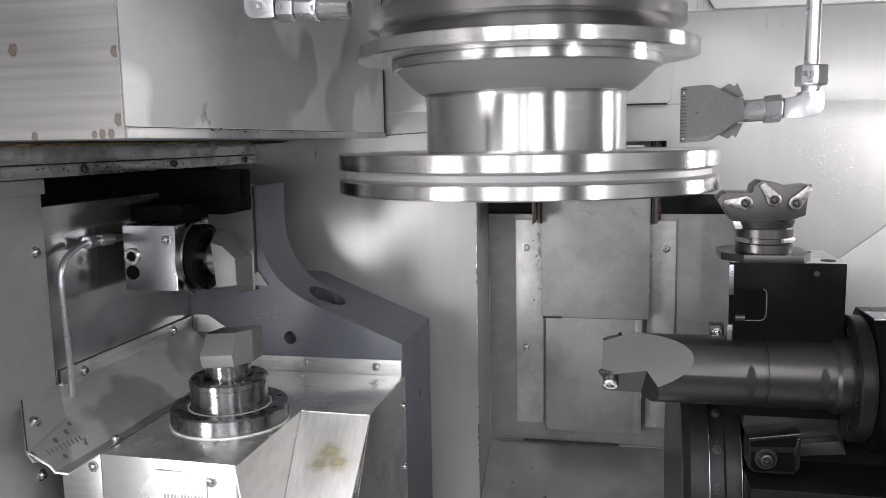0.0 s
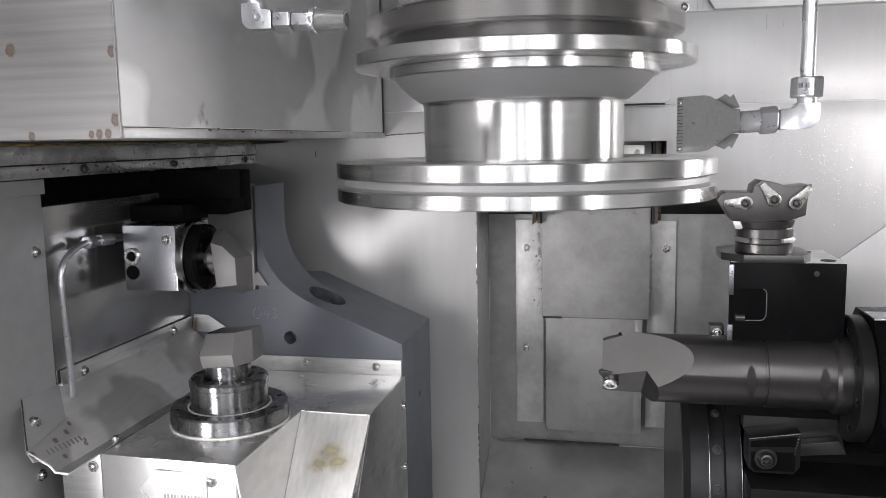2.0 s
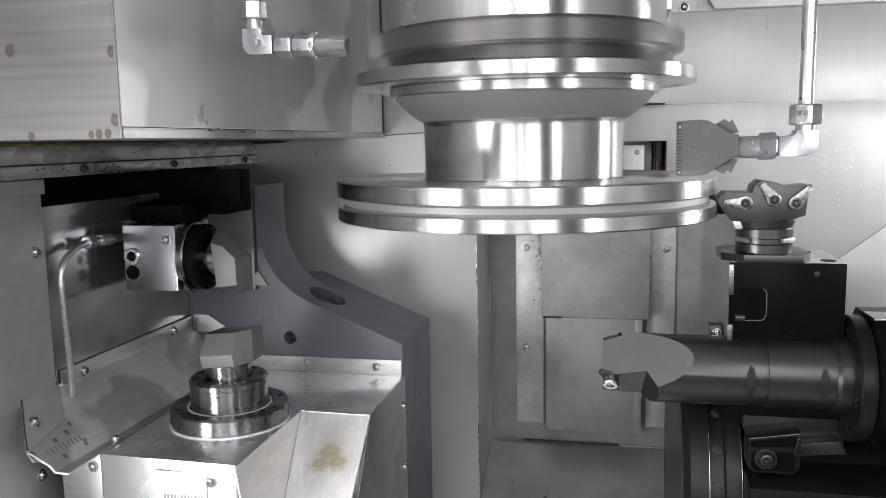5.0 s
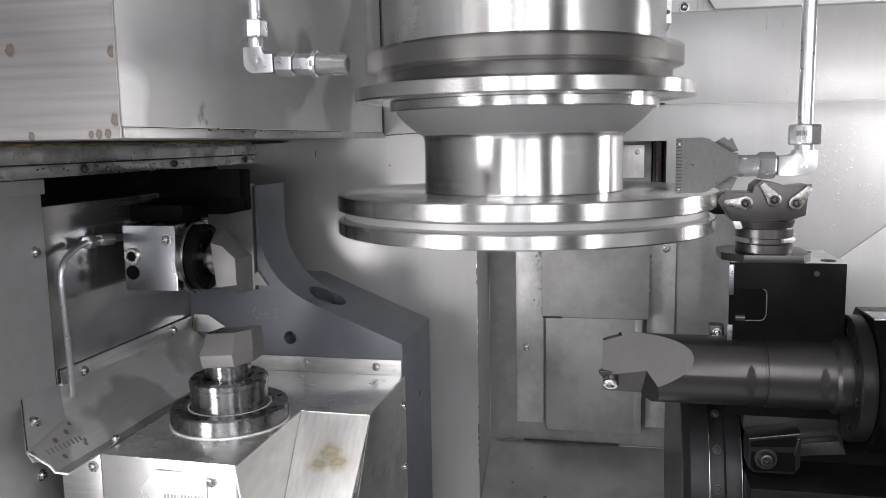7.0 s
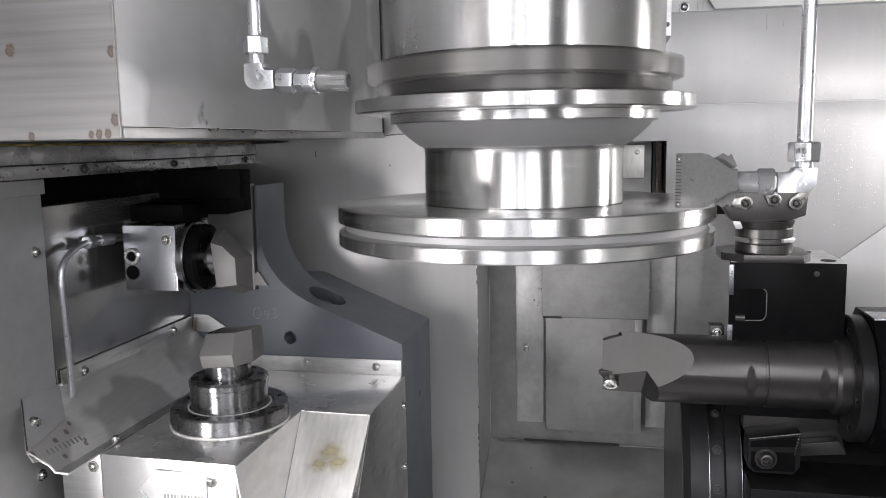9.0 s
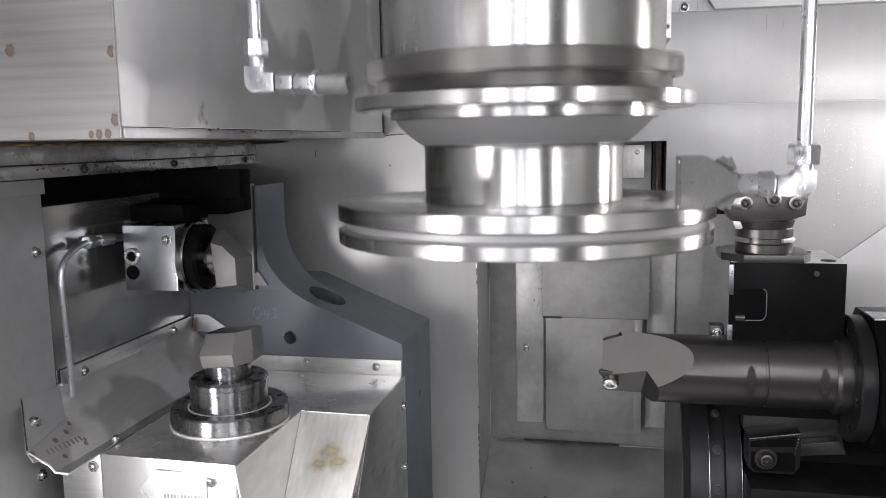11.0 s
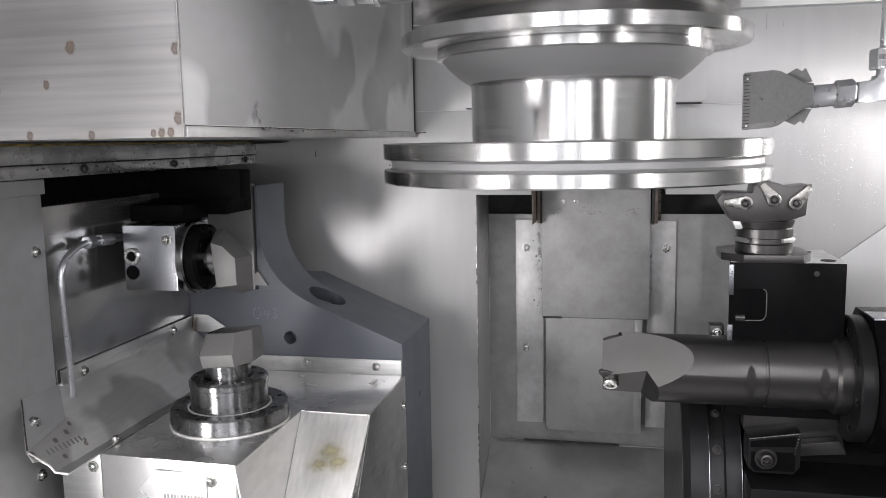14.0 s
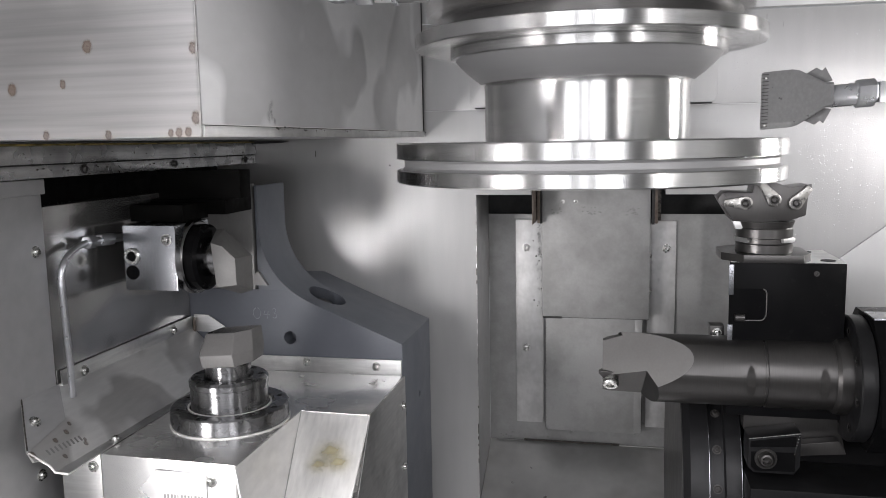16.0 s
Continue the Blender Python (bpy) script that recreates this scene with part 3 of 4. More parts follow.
    part("upright_plate", box(-0.60, -0.519, 1.100, 1.112, 1.087, 1.243, 0.001), PLATE, cast, "dull grey upright plate")
    part("foot", prism([(-0.5255, 1.0930), (-0.4985, 1.0930), (-0.5030, 1.0990), (-0.5120, 1.1130), (-0.5160, 1.1130)], "y", 1.098, 1.1045, 0.0006), PLATE, cast)
    part("bolt_head", rod(q - n * 0.0198, q - n * 0.009, 0.0115, 28), DARKTOOL, cast)
    chalk_marks(cast, YF)
    # tray between the niche wall and the tool block
    tray = thing("chip_tray", (-0.6, 0.95, 0.97), "stained stainless chip tray with a folded rim", "tray")
    part("wall_strip", box(-0.6255, -0.6235, 0.800, 1.100, 1.026, 1.044, 0.0005), SHEET, tray)
    slope = [(-0.6269, 0.7371, 1.0294), (-0.5879, 0.6926, 0.9905), (-0.5786, 0.6899, 0.9813), (-0.5765, 0.7025, 0.9792), (-0.5640, 0.7018, 0.9667), (-0.5640, 1.1000, 0.9667), (-0.6235, 1.1000, 1.0260)]
    part("slope", sheet(slope, 0.0025), STAINED, tray)
    part("front_flange", sheet([(-0.6257, 0.7357, 1.0299), (-0.5862, 0.6913, 0.9905), (-0.5961, 0.7650, 1.0004), (-0.6250, 0.7963, 1.0292)], 0.001, 0.0003), SHEET_DULL, tray)
    part("flange_weld", tube([(-0.6254, 0.7353, 1.0300), (-0.6050, 0.7120, 1.0097), (-0.5873, 0.6920, 0.9920)], 0.0008, 6), OIL, tray)
    part("lip", sheet([(-0.5642, 0.7018, 0.9664), (-0.5485, 0.7012, 0.9662), (-0.5527, 0.8000, 0.9662), (-0.5527, 1.1000, 0.9662), (-0.5642, 1.1000, 0.9664)], 0.002), SHEET, tray)
    part("bright_edge", tube([(-0.5863, 0.6921, 0.9890), (-0.5700, 0.7020, 0.9725), (-0.5640, 0.7014, 0.9664), (-0.5485, 0.7012, 0.9657)], 0.0013, 8), SHEET_BRIGHT, tray)
    part("end_gusset", sheet([(-0.622, 1.101, 1.046), (-0.622, 1.099, 1.02), (-0.567, 1.099, 1.02), (-0.572, 1.1, 1.029), (-0.598, 1.1, 1.046)], 0.002), SHEET, tray)
    part("rust_run", box(-0.6205, -0.618, 1.094, 1.0985, 1.018, 1.042, 0.0006), RUST, tray)
    for p, w in (((-0.6235, 0.840, 1.033), (1, 0, 0)), ((-0.6235, 1.044, 1.035), (1, 0, 0)), ((-0.6048, 0.7279, 1.0091), (0.706, 0, 0.708)), ((-0.5580, 0.797, 0.9664), (0, 0, 1)), ((-0.6255, 0.756, 0.936), (1, 0, 0))):
        screw(tray, p, w, 0.0050)
    for x, y, z, r in ((-0.5919, 0.7644, 0.9949, 0.0034), (-0.5868, 0.7522, 0.9899, 0.0040), (-0.5849, 0.7318, 0.9880, 0.0040), (-0.5710, 0.7624, 0.9741, 0.0036), (-0.5703, 0.7262, 0.9734, 0.0036), (-0.5835, 0.6941, 0.9866, 0.0050), (-0.5742, 0.7654, 0.9773, 0.0028)):
        spot(tray, (x, y, z), (0.706, 0, 0.708), r, WELD)
    for k in range(9):
        x, y = -0.5769 + 0.0003 * k, 0.7114 + 0.0061 * k
        part("mark", sheet([(x + u, y + v, 0.9671 - 0.9966 * (x + u + 0.5640)) for u, v in ((0, 0), (0, 0.0025), (-0.005, 0.0030), (-0.005, 0.0005))], 0.0002, 0), COVER, tray)
    # pipe with its fitting
    pipe = thing("coolant_pipe", (-0.60, 0.80, 1.0), "bent steel coolant pipe with a hex union", "pipe")
    path = [(-0.610, y, z) for y, z in ((0.7985, 1.014), (0.798, 1.056), (0.796, 1.103), (0.7945, 1.136), (0.794, 1.152), (0.796, 1.162), (0.801, 1.170), (0.808, 1.1765), (0.816, 1.181), (0.829, 1.1855), (0.846, 1.188))]
    part("tube", tube(path, 0.0037), ZINC, pipe)
    e = Vector(path[-1])
    d = Vector((0, 1, -0.03)).normalized()
    part("union_nut", hexnut(e - d * 0.003, e + d * 0.010, 0.0085), ZINC, pipe)
    part("union_body", rod(e + d * 0.010, e + d * 0.0225, 0.0055), ZINC, pipe)
    part("union_nut", hexnut(e + d * 0.022, e + d * 0.048, 0.0078), ZINC, pipe)
    part("stub", rod(e + d * 0.048, e + d * 0.068, 0.005), ZINC, pipe)


def chalk_marks(cast, yf):
    """A hand-drawn 043."""
    x, z = -0.5255, 1.0415
    nought = [(0.0055 + 0.0058 * math.cos(a), 0.0085 + 0.0082 * math.sin(a)) for a in [math.tau * k / 18 + 1.9 for k in range(18)]]
    four = [(0.0185, 0.0125), (0.0160, 0.0062), (0.0255, 0.0070)], [(0.0232, 0.0115), (0.0222, 0.0005)]
    three = [(0.0300, 0.0150), (0.0335, 0.0165), (0.0360, 0.0140), (0.0350, 0.0110), (0.0320, 0.0095), (0.0365, 0.0075), (0.0368, 0.0035), (0.0335, 0.0015), (0.0305, 0.0030)]
    for stroke in (nought, *four, three):
        part("chalk_stroke", tube([(x + u, yf - 0.0001, z + v) for u, v in stroke], 0.00055, 6), CHALK, cast, "faint chalk stroke")


def tool_block():
    zt = 0.964
    blk = thing("tool_block", (-0.45, 0.9, 0.6), "polished sheet-clad tool block with a cut-away corner", "tool block")
    outline = [(-0.552, 0.760), (-0.3885, 0.754), (-0.3865, 0.934), (-0.2945, 0.931), (-0.2965, 1.1025), (-0.558, 1.1025)]
    part("body", prism(outline, "z", 0.62, zt, 0.0018), CLAD, blk)
    # whiteness of slope and fold stands for strong front light
    part("sloping_face", sheet([(-0.386, 0.755, 0.80), (-0.2955, 0.755, 0.80), (-0.2955, 0.9315, zt - 0.001), (-0.386, 0.9335, zt - 0.001)], 0.003), SHEET_BRIGHT, blk)
    part("side_fold", sheet([(-0.3884, 0.7535, zt - 0.0015), (-0.3660, 0.7560, 0.80), (-0.3862, 0.9335, zt - 0.0015)], 0.002), SHEET_BRIGHT, blk)
    part("rear_flange", box(-0.545, -0.2985, 1.1005, 1.1032, zt, 0.9865, 0.0006), SHEET, blk)
    part("weld_seam", tube([(-0.2952, 0.9312, zt - 0.0005), (-0.2952, 0.755, 0.801)], 0.0013, 8), SHEET_BRIGHT, blk)
    part("weld_seam", tube([(-0.3862, 0.9330, zt - 0.0010), (-0.3664, 0.7570, 0.802)], 0.0009, 8), SHEET, blk)
    for k in range(9):
        y0 = 0.815 + 0.0042 * k
        part("mark", sheet([(-0.3350 + u, y0 + v, 0.9650 + (y0 + v - 0.9325) * 0.9183) for u, v in ((0, 0), (0.006, 0), (0.006, 0.0016), (0, 0.0016))], 0.0002, 0), SHEET, blk)
    part("right_sheet", sheet([(-0.2935, 0.931, zt), (-0.2935, 0.80, 0.78), (-0.2935, 1.102, 0.62), (-0.2935, 1.102, zt)], 0.002), SHEET, blk)
    part("corner_flange", box(-0.602, -0.5525, 0.760, 0.764, 0.62, 0.9625, 0.0008), SHEET, blk)
    for p, w in (((-0.443, 1.1005, 0.979), (0, -1, 0)), ((-0.336, 1.1005, 0.976), (0, -1, 0)), ((-0.4175, 0.7545, 0.944), (0, -1, 0)), ((-0.562, 0.760, 0.949), (0, -1, 0)), ((-0.2933, 1.085, 0.925), (1, 0, 0)), ((-0.2933, 1.082, 0.835), (1, 0, 0))):
        screw(blk, p, w, 0.0048)
    wet = []
    for k in range(420):
        x, y = random.uniform(-0.55, -0.30), random.uniform(0.77, 1.09)
        if math.hypot(x + 0.4605, y - 0.89) > 0.074 and (x < -0.395 or y > 0.94):
            wet.append(((x, y, zt), random.uniform(0.0003, 0.0008), random.uniform(0.8, 1.6), (0, 0, 1)))
    droplets("coolant_drops", wet, blk)
    for x, y, r in ((-0.334, 0.893, 0.030), (-0.322, 0.883, 0.026), (-0.345, 0.880, 0.022)):
        z = 0.9648 + (y - 0.9325) * 0.163 / 0.1775
        spot(blk, (x, y, z), (0, -0.6764, 0.7366), r, RESIDUE, "residue", 0.7)
    # number plate lying on the front face
    part("plate_joint", box(-0.4836, -0.4224, 0.7548, 0.7562, 0.9044, 0.9526, 0.0003), COVER, blk)
    plate = part("name_plate", box(-0.483, -0.423, 0.7536, 0.7562, 0.905, 0.952, 0.0005), SHEET_BRIGHT, blk)
    for i, w in enumerate((0.003, 0.003, 0.0035, 0.003, 0.0015, 0.0035, 0.003, 0.003, 0.0015, 0.0035, 0.0035, 0.003)):
        part("mark", box(-0.4735 + i * 0.004, -0.4735 + i * 0.004 + w * 0.75, 0.7531, 0.7536, 0.918, 0.927, 0), COVER, plate)
    # clamping unit standing on the block
    ax = (-0.4605, 0.890)
    un = thing("tool_clamp", (*ax, zt), "oily steel tool clamping unit with a ring flange", "tool clamp", "tool clamps")
    a, b = (*ax, zt + 0.0004), (*ax, zt + 1)
    part("flange_ring", spin([(0, 0), (0.0700, 0), (0.0700, 0.003), (0.0712, 0.004), (0.0712, 0.019), (0.0695, 0.021), (0.054, 0.021), (0.052, 0.019), (0, 0.019)], a, b, 72), RING, un)
    part("lower_seal", spin([(0.0700, -0.0002), (0.0722, -0.0002), (0.0722, 0.0012), (0.0700, 0.0012)], a, b, 64), SHEET_BRIGHT, un)
    part("bright_seal", spin([(0.0505, 0.0), (0.0505, 0.0205), (0.0485, 0.0205), (0.0485, 0)], a, b, 64), SHEET_BRIGHT, un)
    part("housing", spin([(0, 0), (0.0465, 0), (0.0465, 0.046), (0.0475, 0.047), (0.0475, 0.053), (0.0445, 0.056), (0.030, 0.056), (0.028, 0.050), (0, 0.050)], a, b, 72), RING, un)
    part("collar", spin([(0, 0.045), (0.027, 0.045), (0.0275, 0.072), (0.025, 0.074), (0, 0.074)], a, b, 56), RING, un)
    for k in range(8):
        g = radians(20 + 45 * k)
        for rr, z, turn in ((0.0385, 0.0563, 0.0), (0.0620, 0.0213, 0.3)):
            c = Vector((ax[0] + rr * math.cos(g + turn), ax[1] + rr * math.sin(g + turn), zt + z))
            hole = part("bolt_hole", spin([(0.0036, 0), (0.0042, 0.0003), (0.0036, 0.0006), (0.0030, 0.0001), (0, 0.0001)], c, c + Vector((0, 0, 1)), 20), RING, un)
            part("bolt_socket", spin([(0, 0.0001), (0.0022, 0.0001), (0.0022, 0.0004), (0, 0.0004)], c, c + Vector((0, 0, 1)), 6), BLACK, hole)
    part("blank_head", blank_head(Matrix.Translation((ax[0] + 0.003, ax[1], zt + 0.073))), TOOL, un, "faceted grey blank tool head")
    top = [(-0.0265, -0.004), (-0.0230, -0.0085), (0.0135, -0.0125), (0.0285, 0.000), (0.0295, 0.0245), (-0.0205, 0.0245)]
    part("oily_top", sheet([(ax[0] + 0.003 + x, ax[1] + y, zt + 0.1114 + x * 0.10) for x, y in top], 0.0003, 0), OILED, un, "oil-black top facet")


def blank_head(m, size=1.0):
    """A faceted head standing on its local origin."""
    base = [(-0.034, -0.010), (-0.022, -0.028), (0.020, -0.030), (0.034, -0.008), (0.032, 0.026), (-0.026, 0.028)]
    tops = [(-0.028, -0.004), (-0.024, -0.010), (0.014, -0.014), (0.030, 0.000), (0.031, 0.026), (-0.022, 0.026)]
    mids = [(-0.036, -0.010), (-0.025, -0.0285), (0.018, -0.031), (0.0345, -0.008), (0.033, 0.027), (-0.028, 0.029)]
    h = bmesh.new()
    rings = [[h.verts.new((x * size, y * size, (z + x * 0.10) * size)) for x, y in row] for row, z in ((base, 0.0), (mids, 0.015), (tops, 0.038))]
    for p, q in zip(rings, rings[1:]):
        for i in range(6):
            j = (i + 1) % 6
            h.faces.new((p[i], p[j], q[j], q[i]))
    h.faces.new(rings[0])
    h.faces.new(rings[-1])
    bmesh.ops.recalc_face_normals(h, faces=h.faces)
    soften(h, 0.0012, 15)
    h.transform(m)
    return h


def niche_tool():
    # horizontal tool post hung in the niche
    un = thing("tool_post", (-0.565, 0.93, 1.2), "ground steel tool post with a horizontal clamp and grey blank head", "tool clamp", "tool clamps")
    part("body", box(-0.599, -0.5275, 0.900, 0.985, 1.121, 1.2025, 0.0012), STEELBLOCK, un)
    part("side_block", box(-0.6045, -0.5995, 0.915, 0.985, 1.125, 1.203, 0.001), DARKTOOL, un)
    # hangers darkened by colour to sit in the niche's shade
    part("hanger", box(-0.619, -0.509, 1.0, 1.08, 1.207, 1.2275, 0.002), NICHE_SHADE, un)
    part("hanger", box(-0.607, -0.4865, 1.0, 1.032, 1.228, 1.2665, 0.002), NICHE_SHADE, un)
    part("hanger_arm", box(-0.61, -0.535, 0.935, 1.0, 1.2035, 1.225, 0.002), NICHE_SHADE, un)
    part("oil_port", spin([(0.006, 0), (0.0105, 0.0), (0.0105, 0.002), (0.009, 0.003), (0.0065, 0.003), (0.006, 0.0005), (0, 0.0005)], (-0.5875, 0.900, 1.164), (-0.5875, -1, 1.164), 28), SCREW, un)
    part("oil_hole", spin([(0, 0), (0.0062, 0), (0.0062, 0.0008), (0, 0.0008)], (-0.5875, 0.8995, 1.164), (-0.5875, -1, 1.164), 24), BLACK, un)
    part("stain_hole", spin([(0, 0), (0.009, 0), (0.009, 0.0006), (0, 0.0006)], (-0.588, 0.8998, 1.1435), (-0.588, -1, 1.1435), 24), BLACK, un)
    screw(un, (-0.5395, 0.900, 1.185), (0, -1, 0), 0.0055)
    y, z = 0.943, 1.158
    a, b = (-0.5275, y, z), (1, y, z)
    part("flange", spin([(0, 0), (0.047, 0), (0.047, 0.007), (0.045, 0.009), (0, 0.009)], a, b, 64), OILED, un)
    part("housing", spin([(0, 0.009), (0.042, 0.009), (0.042, 0.020), (0.038, 0.024), (0.026, 0.024), (0, 0.022)], a, b, 64), BLACK, un)
    part("collar", spin([(0, 0.018), (0.025, 0.018), (0.025, 0.040), (0, 0.040)], a, b, 48), OILED, un)
    head = bmesh.new()
    front = [(-0.4850, 1.1805), (-0.4700, 1.1765), (-0.4532, 1.1615), (-0.4529, 1.1285), (-0.4800, 1.1250)]
    rear = [(-0.5010, 1.1919), (-0.4893, 1.1935), (-0.4528, 1.1594), (-0.4536, 1.1137), (-0.4712, 1.1089), (-0.4960, 1.1220)]
    for yy, ring in ((0.908, front), (0.955, rear)):
        for u, v in ring:
            head.verts.new((u, yy, v))
    bmesh.ops.convex_hull(head, input=head.verts[:])
    bmesh.ops.delete(head, geom=[v for v in head.verts if not v.link_faces], context="VERTS")
    soften(head, 0.0010, 12)
    part("blank_head", head, TOOL, un, "faceted grey blank tool head")


# ---- carriage, spindle and workpiece ----
AX, AY = -0.1045, 0.947


def hood():
    ob = thing("carriage_hood", (-0.6, 0.9, 1.306), "brushed stainless carriage hood with brown weld spots", "hood")
    XS, Y0, Z0 = -0.366, 0.556, 1.306
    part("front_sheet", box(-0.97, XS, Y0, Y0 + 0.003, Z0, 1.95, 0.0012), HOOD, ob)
    part("side_sheet", box(XS - 0.003, XS, Y0 + 0.0032, 1.277, Z0 + 0.009, 1.95, 0.0005), HOODSIDE_LIT, ob)
    part("side_hem", box(XS - 0.003, XS + 0.0015, Y0 + 0.0032, 1.277, Z0, Z0 + 0.0085, 0.001), SHEET, ob)
    part("bottom_sheet", box(-0.97, XS - 0.0035, Y0 + 0.0035, 1.277, Z0 + 0.0006, Z0 + 0.003, 0), SHEET_DULL, ob)
    part("edge_bead", box(XS - 0.001, XS + 0.0006, Y0 - 0.0006, Y0 + 0.0008, Z0 + 0.003, 1.95, 0.0003), HOOD, ob)
    part("rear_seal", box(XS - 0.001, XS + 0.0016, 1.2705, 1.2725, Z0 + 0.004, 1.95, 0.0004), GUM_SHADE, ob)
    # thin bright strip paints the glint along the hem's top
    part("hem_edge", box(XS - 0.001, XS + 0.0012, Y0 + 0.004, 1.270, Z0 + 0.0090, Z0 + 0.0096, 0), SHEET_BRIGHT, ob)
    for k in range(9):
        spot(ob, (XS + 0.0002 + 0.00002 * k, random.gauss(0.682, 0.006), random.uniform(1.317, 1.336)), (1, 0, 0), random.uniform(0.003, 0.006), OIL_THIN, "oil_smear", 1.0)
    for k in range(34):
        spot(ob, (XS + 0.0018, 0.69 + 0.30 * random.random() ** 2, Z0 + random.uniform(0.0060, 0.0088)), (1, 0, 0), random.uniform(0.0006, 0.0022), OIL, "oil_flake", 0.4)
    part("oil_smear", box(XS, XS + 0.0019, 0.72, 1.06, Z0 + 0.0082, Z0 + 0.0090, 0.0002), OIL, ob)
    for x, z, r in ((-0.3685, 1.3705, 0.0046), (-0.3690, 1.3200, 0.0048), (-0.3835, 1.3095, 0.0036), (-0.3760, 1.3098, 0.0036), (-0.3905, 1.3092, 0.003), (-0.4425, 1.3085, 0.0036), (-0.4555, 1.3745, 0.0050), (-0.4785, 1.3475, 0.0034), (-0.5230, 1.3446, 0.0046), (-0.4963, 1.3090, 0.0036)):
        spot(ob, (x, Y0, z), (0, -1, 0), r, WELD, "weld_spot", 1.25)
    pl = thing("carriage_plate", (AX, 1.26, 1.45), "flat steel carriage plate with rounded lower corners", "plate")
    out = [(-0.288, 1.95)] + [(p[0], p[1]) for p in arc((-0.278, 1.360), 0.010, 180, 270, 6)] + [(p[0], p[1]) for p in arc((0.069, 1.360), 0.010, 270, 360, 6)] + [(0.079, 1.95)]
    part("face", prism(out, "y", 1.262, 1.274, 0.001), WALL, pl)
    part("rubber_edge", prism([(-0.280, 1.3478), (0.072, 1.3478), (0.072, 1.3497), (-0.280, 1.3497)], "y", 1.262, 1.274, 0.0004), GUM_SHADE, pl)
    return ob, pl


def spindle():
    ob = thing("spindle", (AX, AY, 1.39), "polished cylindrical spindle housing", "spindle")
    a, b = (AX, AY, 1.3875), (AX, AY, 3)
    part("housing", spin([(0, 0), (0.157, 0), (0.1585, 0.0015), (0.1585, 0.50), (0, 0.50)], a, b, 128), TURNED, ob)
    part("bracket", box(0.052, 0.0605, AY + 0.02, AY + 0.10, 1.4125, 1.90, 0.001), SHEET, ob)
    screw(ob, (0.056, AY + 0.02, 1.425), (0, -1, 0), 0.002, DARKTOOL)
    return ob


def chuck():
    ob = thing("chuck", (AX, AY, 1.35), "dark steel jaw chuck turning above the brake disc", "chuck")
    a, b = (AX, AY, 1.349), (AX, AY, 3)
    part("body", spin([(0, 0.015), (0.160, 0.015), (0.162, 0.018), (0.162, 0.036), (0.160, 0.038), (0, 0.038)], a, b, 96), CHUCK, ob)
    part("lower_ring", spin([(0, 0), (0.148, 0), (0.148, 0.0149), (0, 0.0149)], a, b, 96), DARKTOOL, ob)
    for k in range(12):
        g = radians(30 * k + 10)
        j = box(0.10, 0.178, -0.014, 0.014, 0.0155, 0.0375, 0.003)
        j.transform(Matrix.Translation(a) @ Matrix.Rotation(g, 4, "Z"))
        jaw = part("jaw", j, CHUCK, ob)
        k2 = box(0.120, 0.166, -0.014, 0.014, 0.0004, 0.016, 0.002)
        k2.transform(Matrix.Translation(a) @ Matrix.Rotation(g + 0.5, 4, "Z"))
        part("jaw_tip", k2, CHUCK, ob)
    return ob


def brake_disc():
    ob = thing("brake_disc", (AX, AY, 1.186), "freshly turned steel brake disc with a tall flanged hub", "brake disc")
    a, b = (AX, AY, 1.1855), (AX, AY, 3)
    R = 0.2152
    part("lower_plate", spin([(0.070, 0), (R - 0.0015, 0), (R, 0.0015), (R, 0.0138), (R - 0.001, 0.0148), (0.200, 0.0152), (0.070, 0.0152), (0.070, 0)], a, b, 192), TURNED, ob)
    part("upper_plate", spin([(0.070, 0.0256), (0.200, 0.0256), (R - 0.001, 0.026), (R, 0.027), (R, 0.0425), (R - 0.0015, 0.0440), (0.122, 0.0440), (0.120, 0.0432), (0.116, 0.0432), (0.070, 0.0432), (0.070, 0.0256)], a, b, 192), TURNED, ob)
    part("vent_core", spin([(0.196, 0.0148), (0.2085, 0.0150), (0.2065, 0.0175), (0.2065, 0.0235), (0.2085, 0.0258), (0.196, 0.026)], a, b, 160), RAWCAST, ob, "matt cast groove between the two plates")
    for k in range(3):
        g = radians(120 * k + 35)
        pit = box(0.2062, 0.2069, -0.004, 0.004, 0.0180, 0.0225, 0.0)
        pit.transform(Matrix.Translation(a) @ Matrix.Rotation(g, 4, "Z"))
        part("balance_mark", pit, DARKTOOL, ob)
    prof = [(0.075, 0.0441), (0.1145, 0.0441), (0.1140, 0.0455), (0.1140, 0.1010)]
    prof += [(0.1143, 0.1035), (0.1152, 0.1060), (0.1166, 0.1075)]
    part("hub", spin(prof + [(0.1160, 0.1084), (0.075, 0.1084)], a, b, 160), TURNED, ob)
    part("cone", spin([(0.1160, 0.1080), (0.1195, 0.1095), (0.1290, 0.1165), (0.1410, 0.1275), (0.1465, 0.1345), (0.075, 0.1345), (0.075, 0.1080)], a, b, 160), RAWCAST, ob, "matt cast cone under the flange")
    part("flange", spin([(0.075, 0.1346), (0.1515, 0.1346), (0.1525, 0.1356), (0.1525, 0.1445), (0.1515, 0.1455), (0.1905, 0.1455), (0.1920, 0.1470), (0.1920, 0.1595), (0.1910, 0.1605), (0.075, 0.1605)], a, b, 192), TURNED, ob)
    return ob


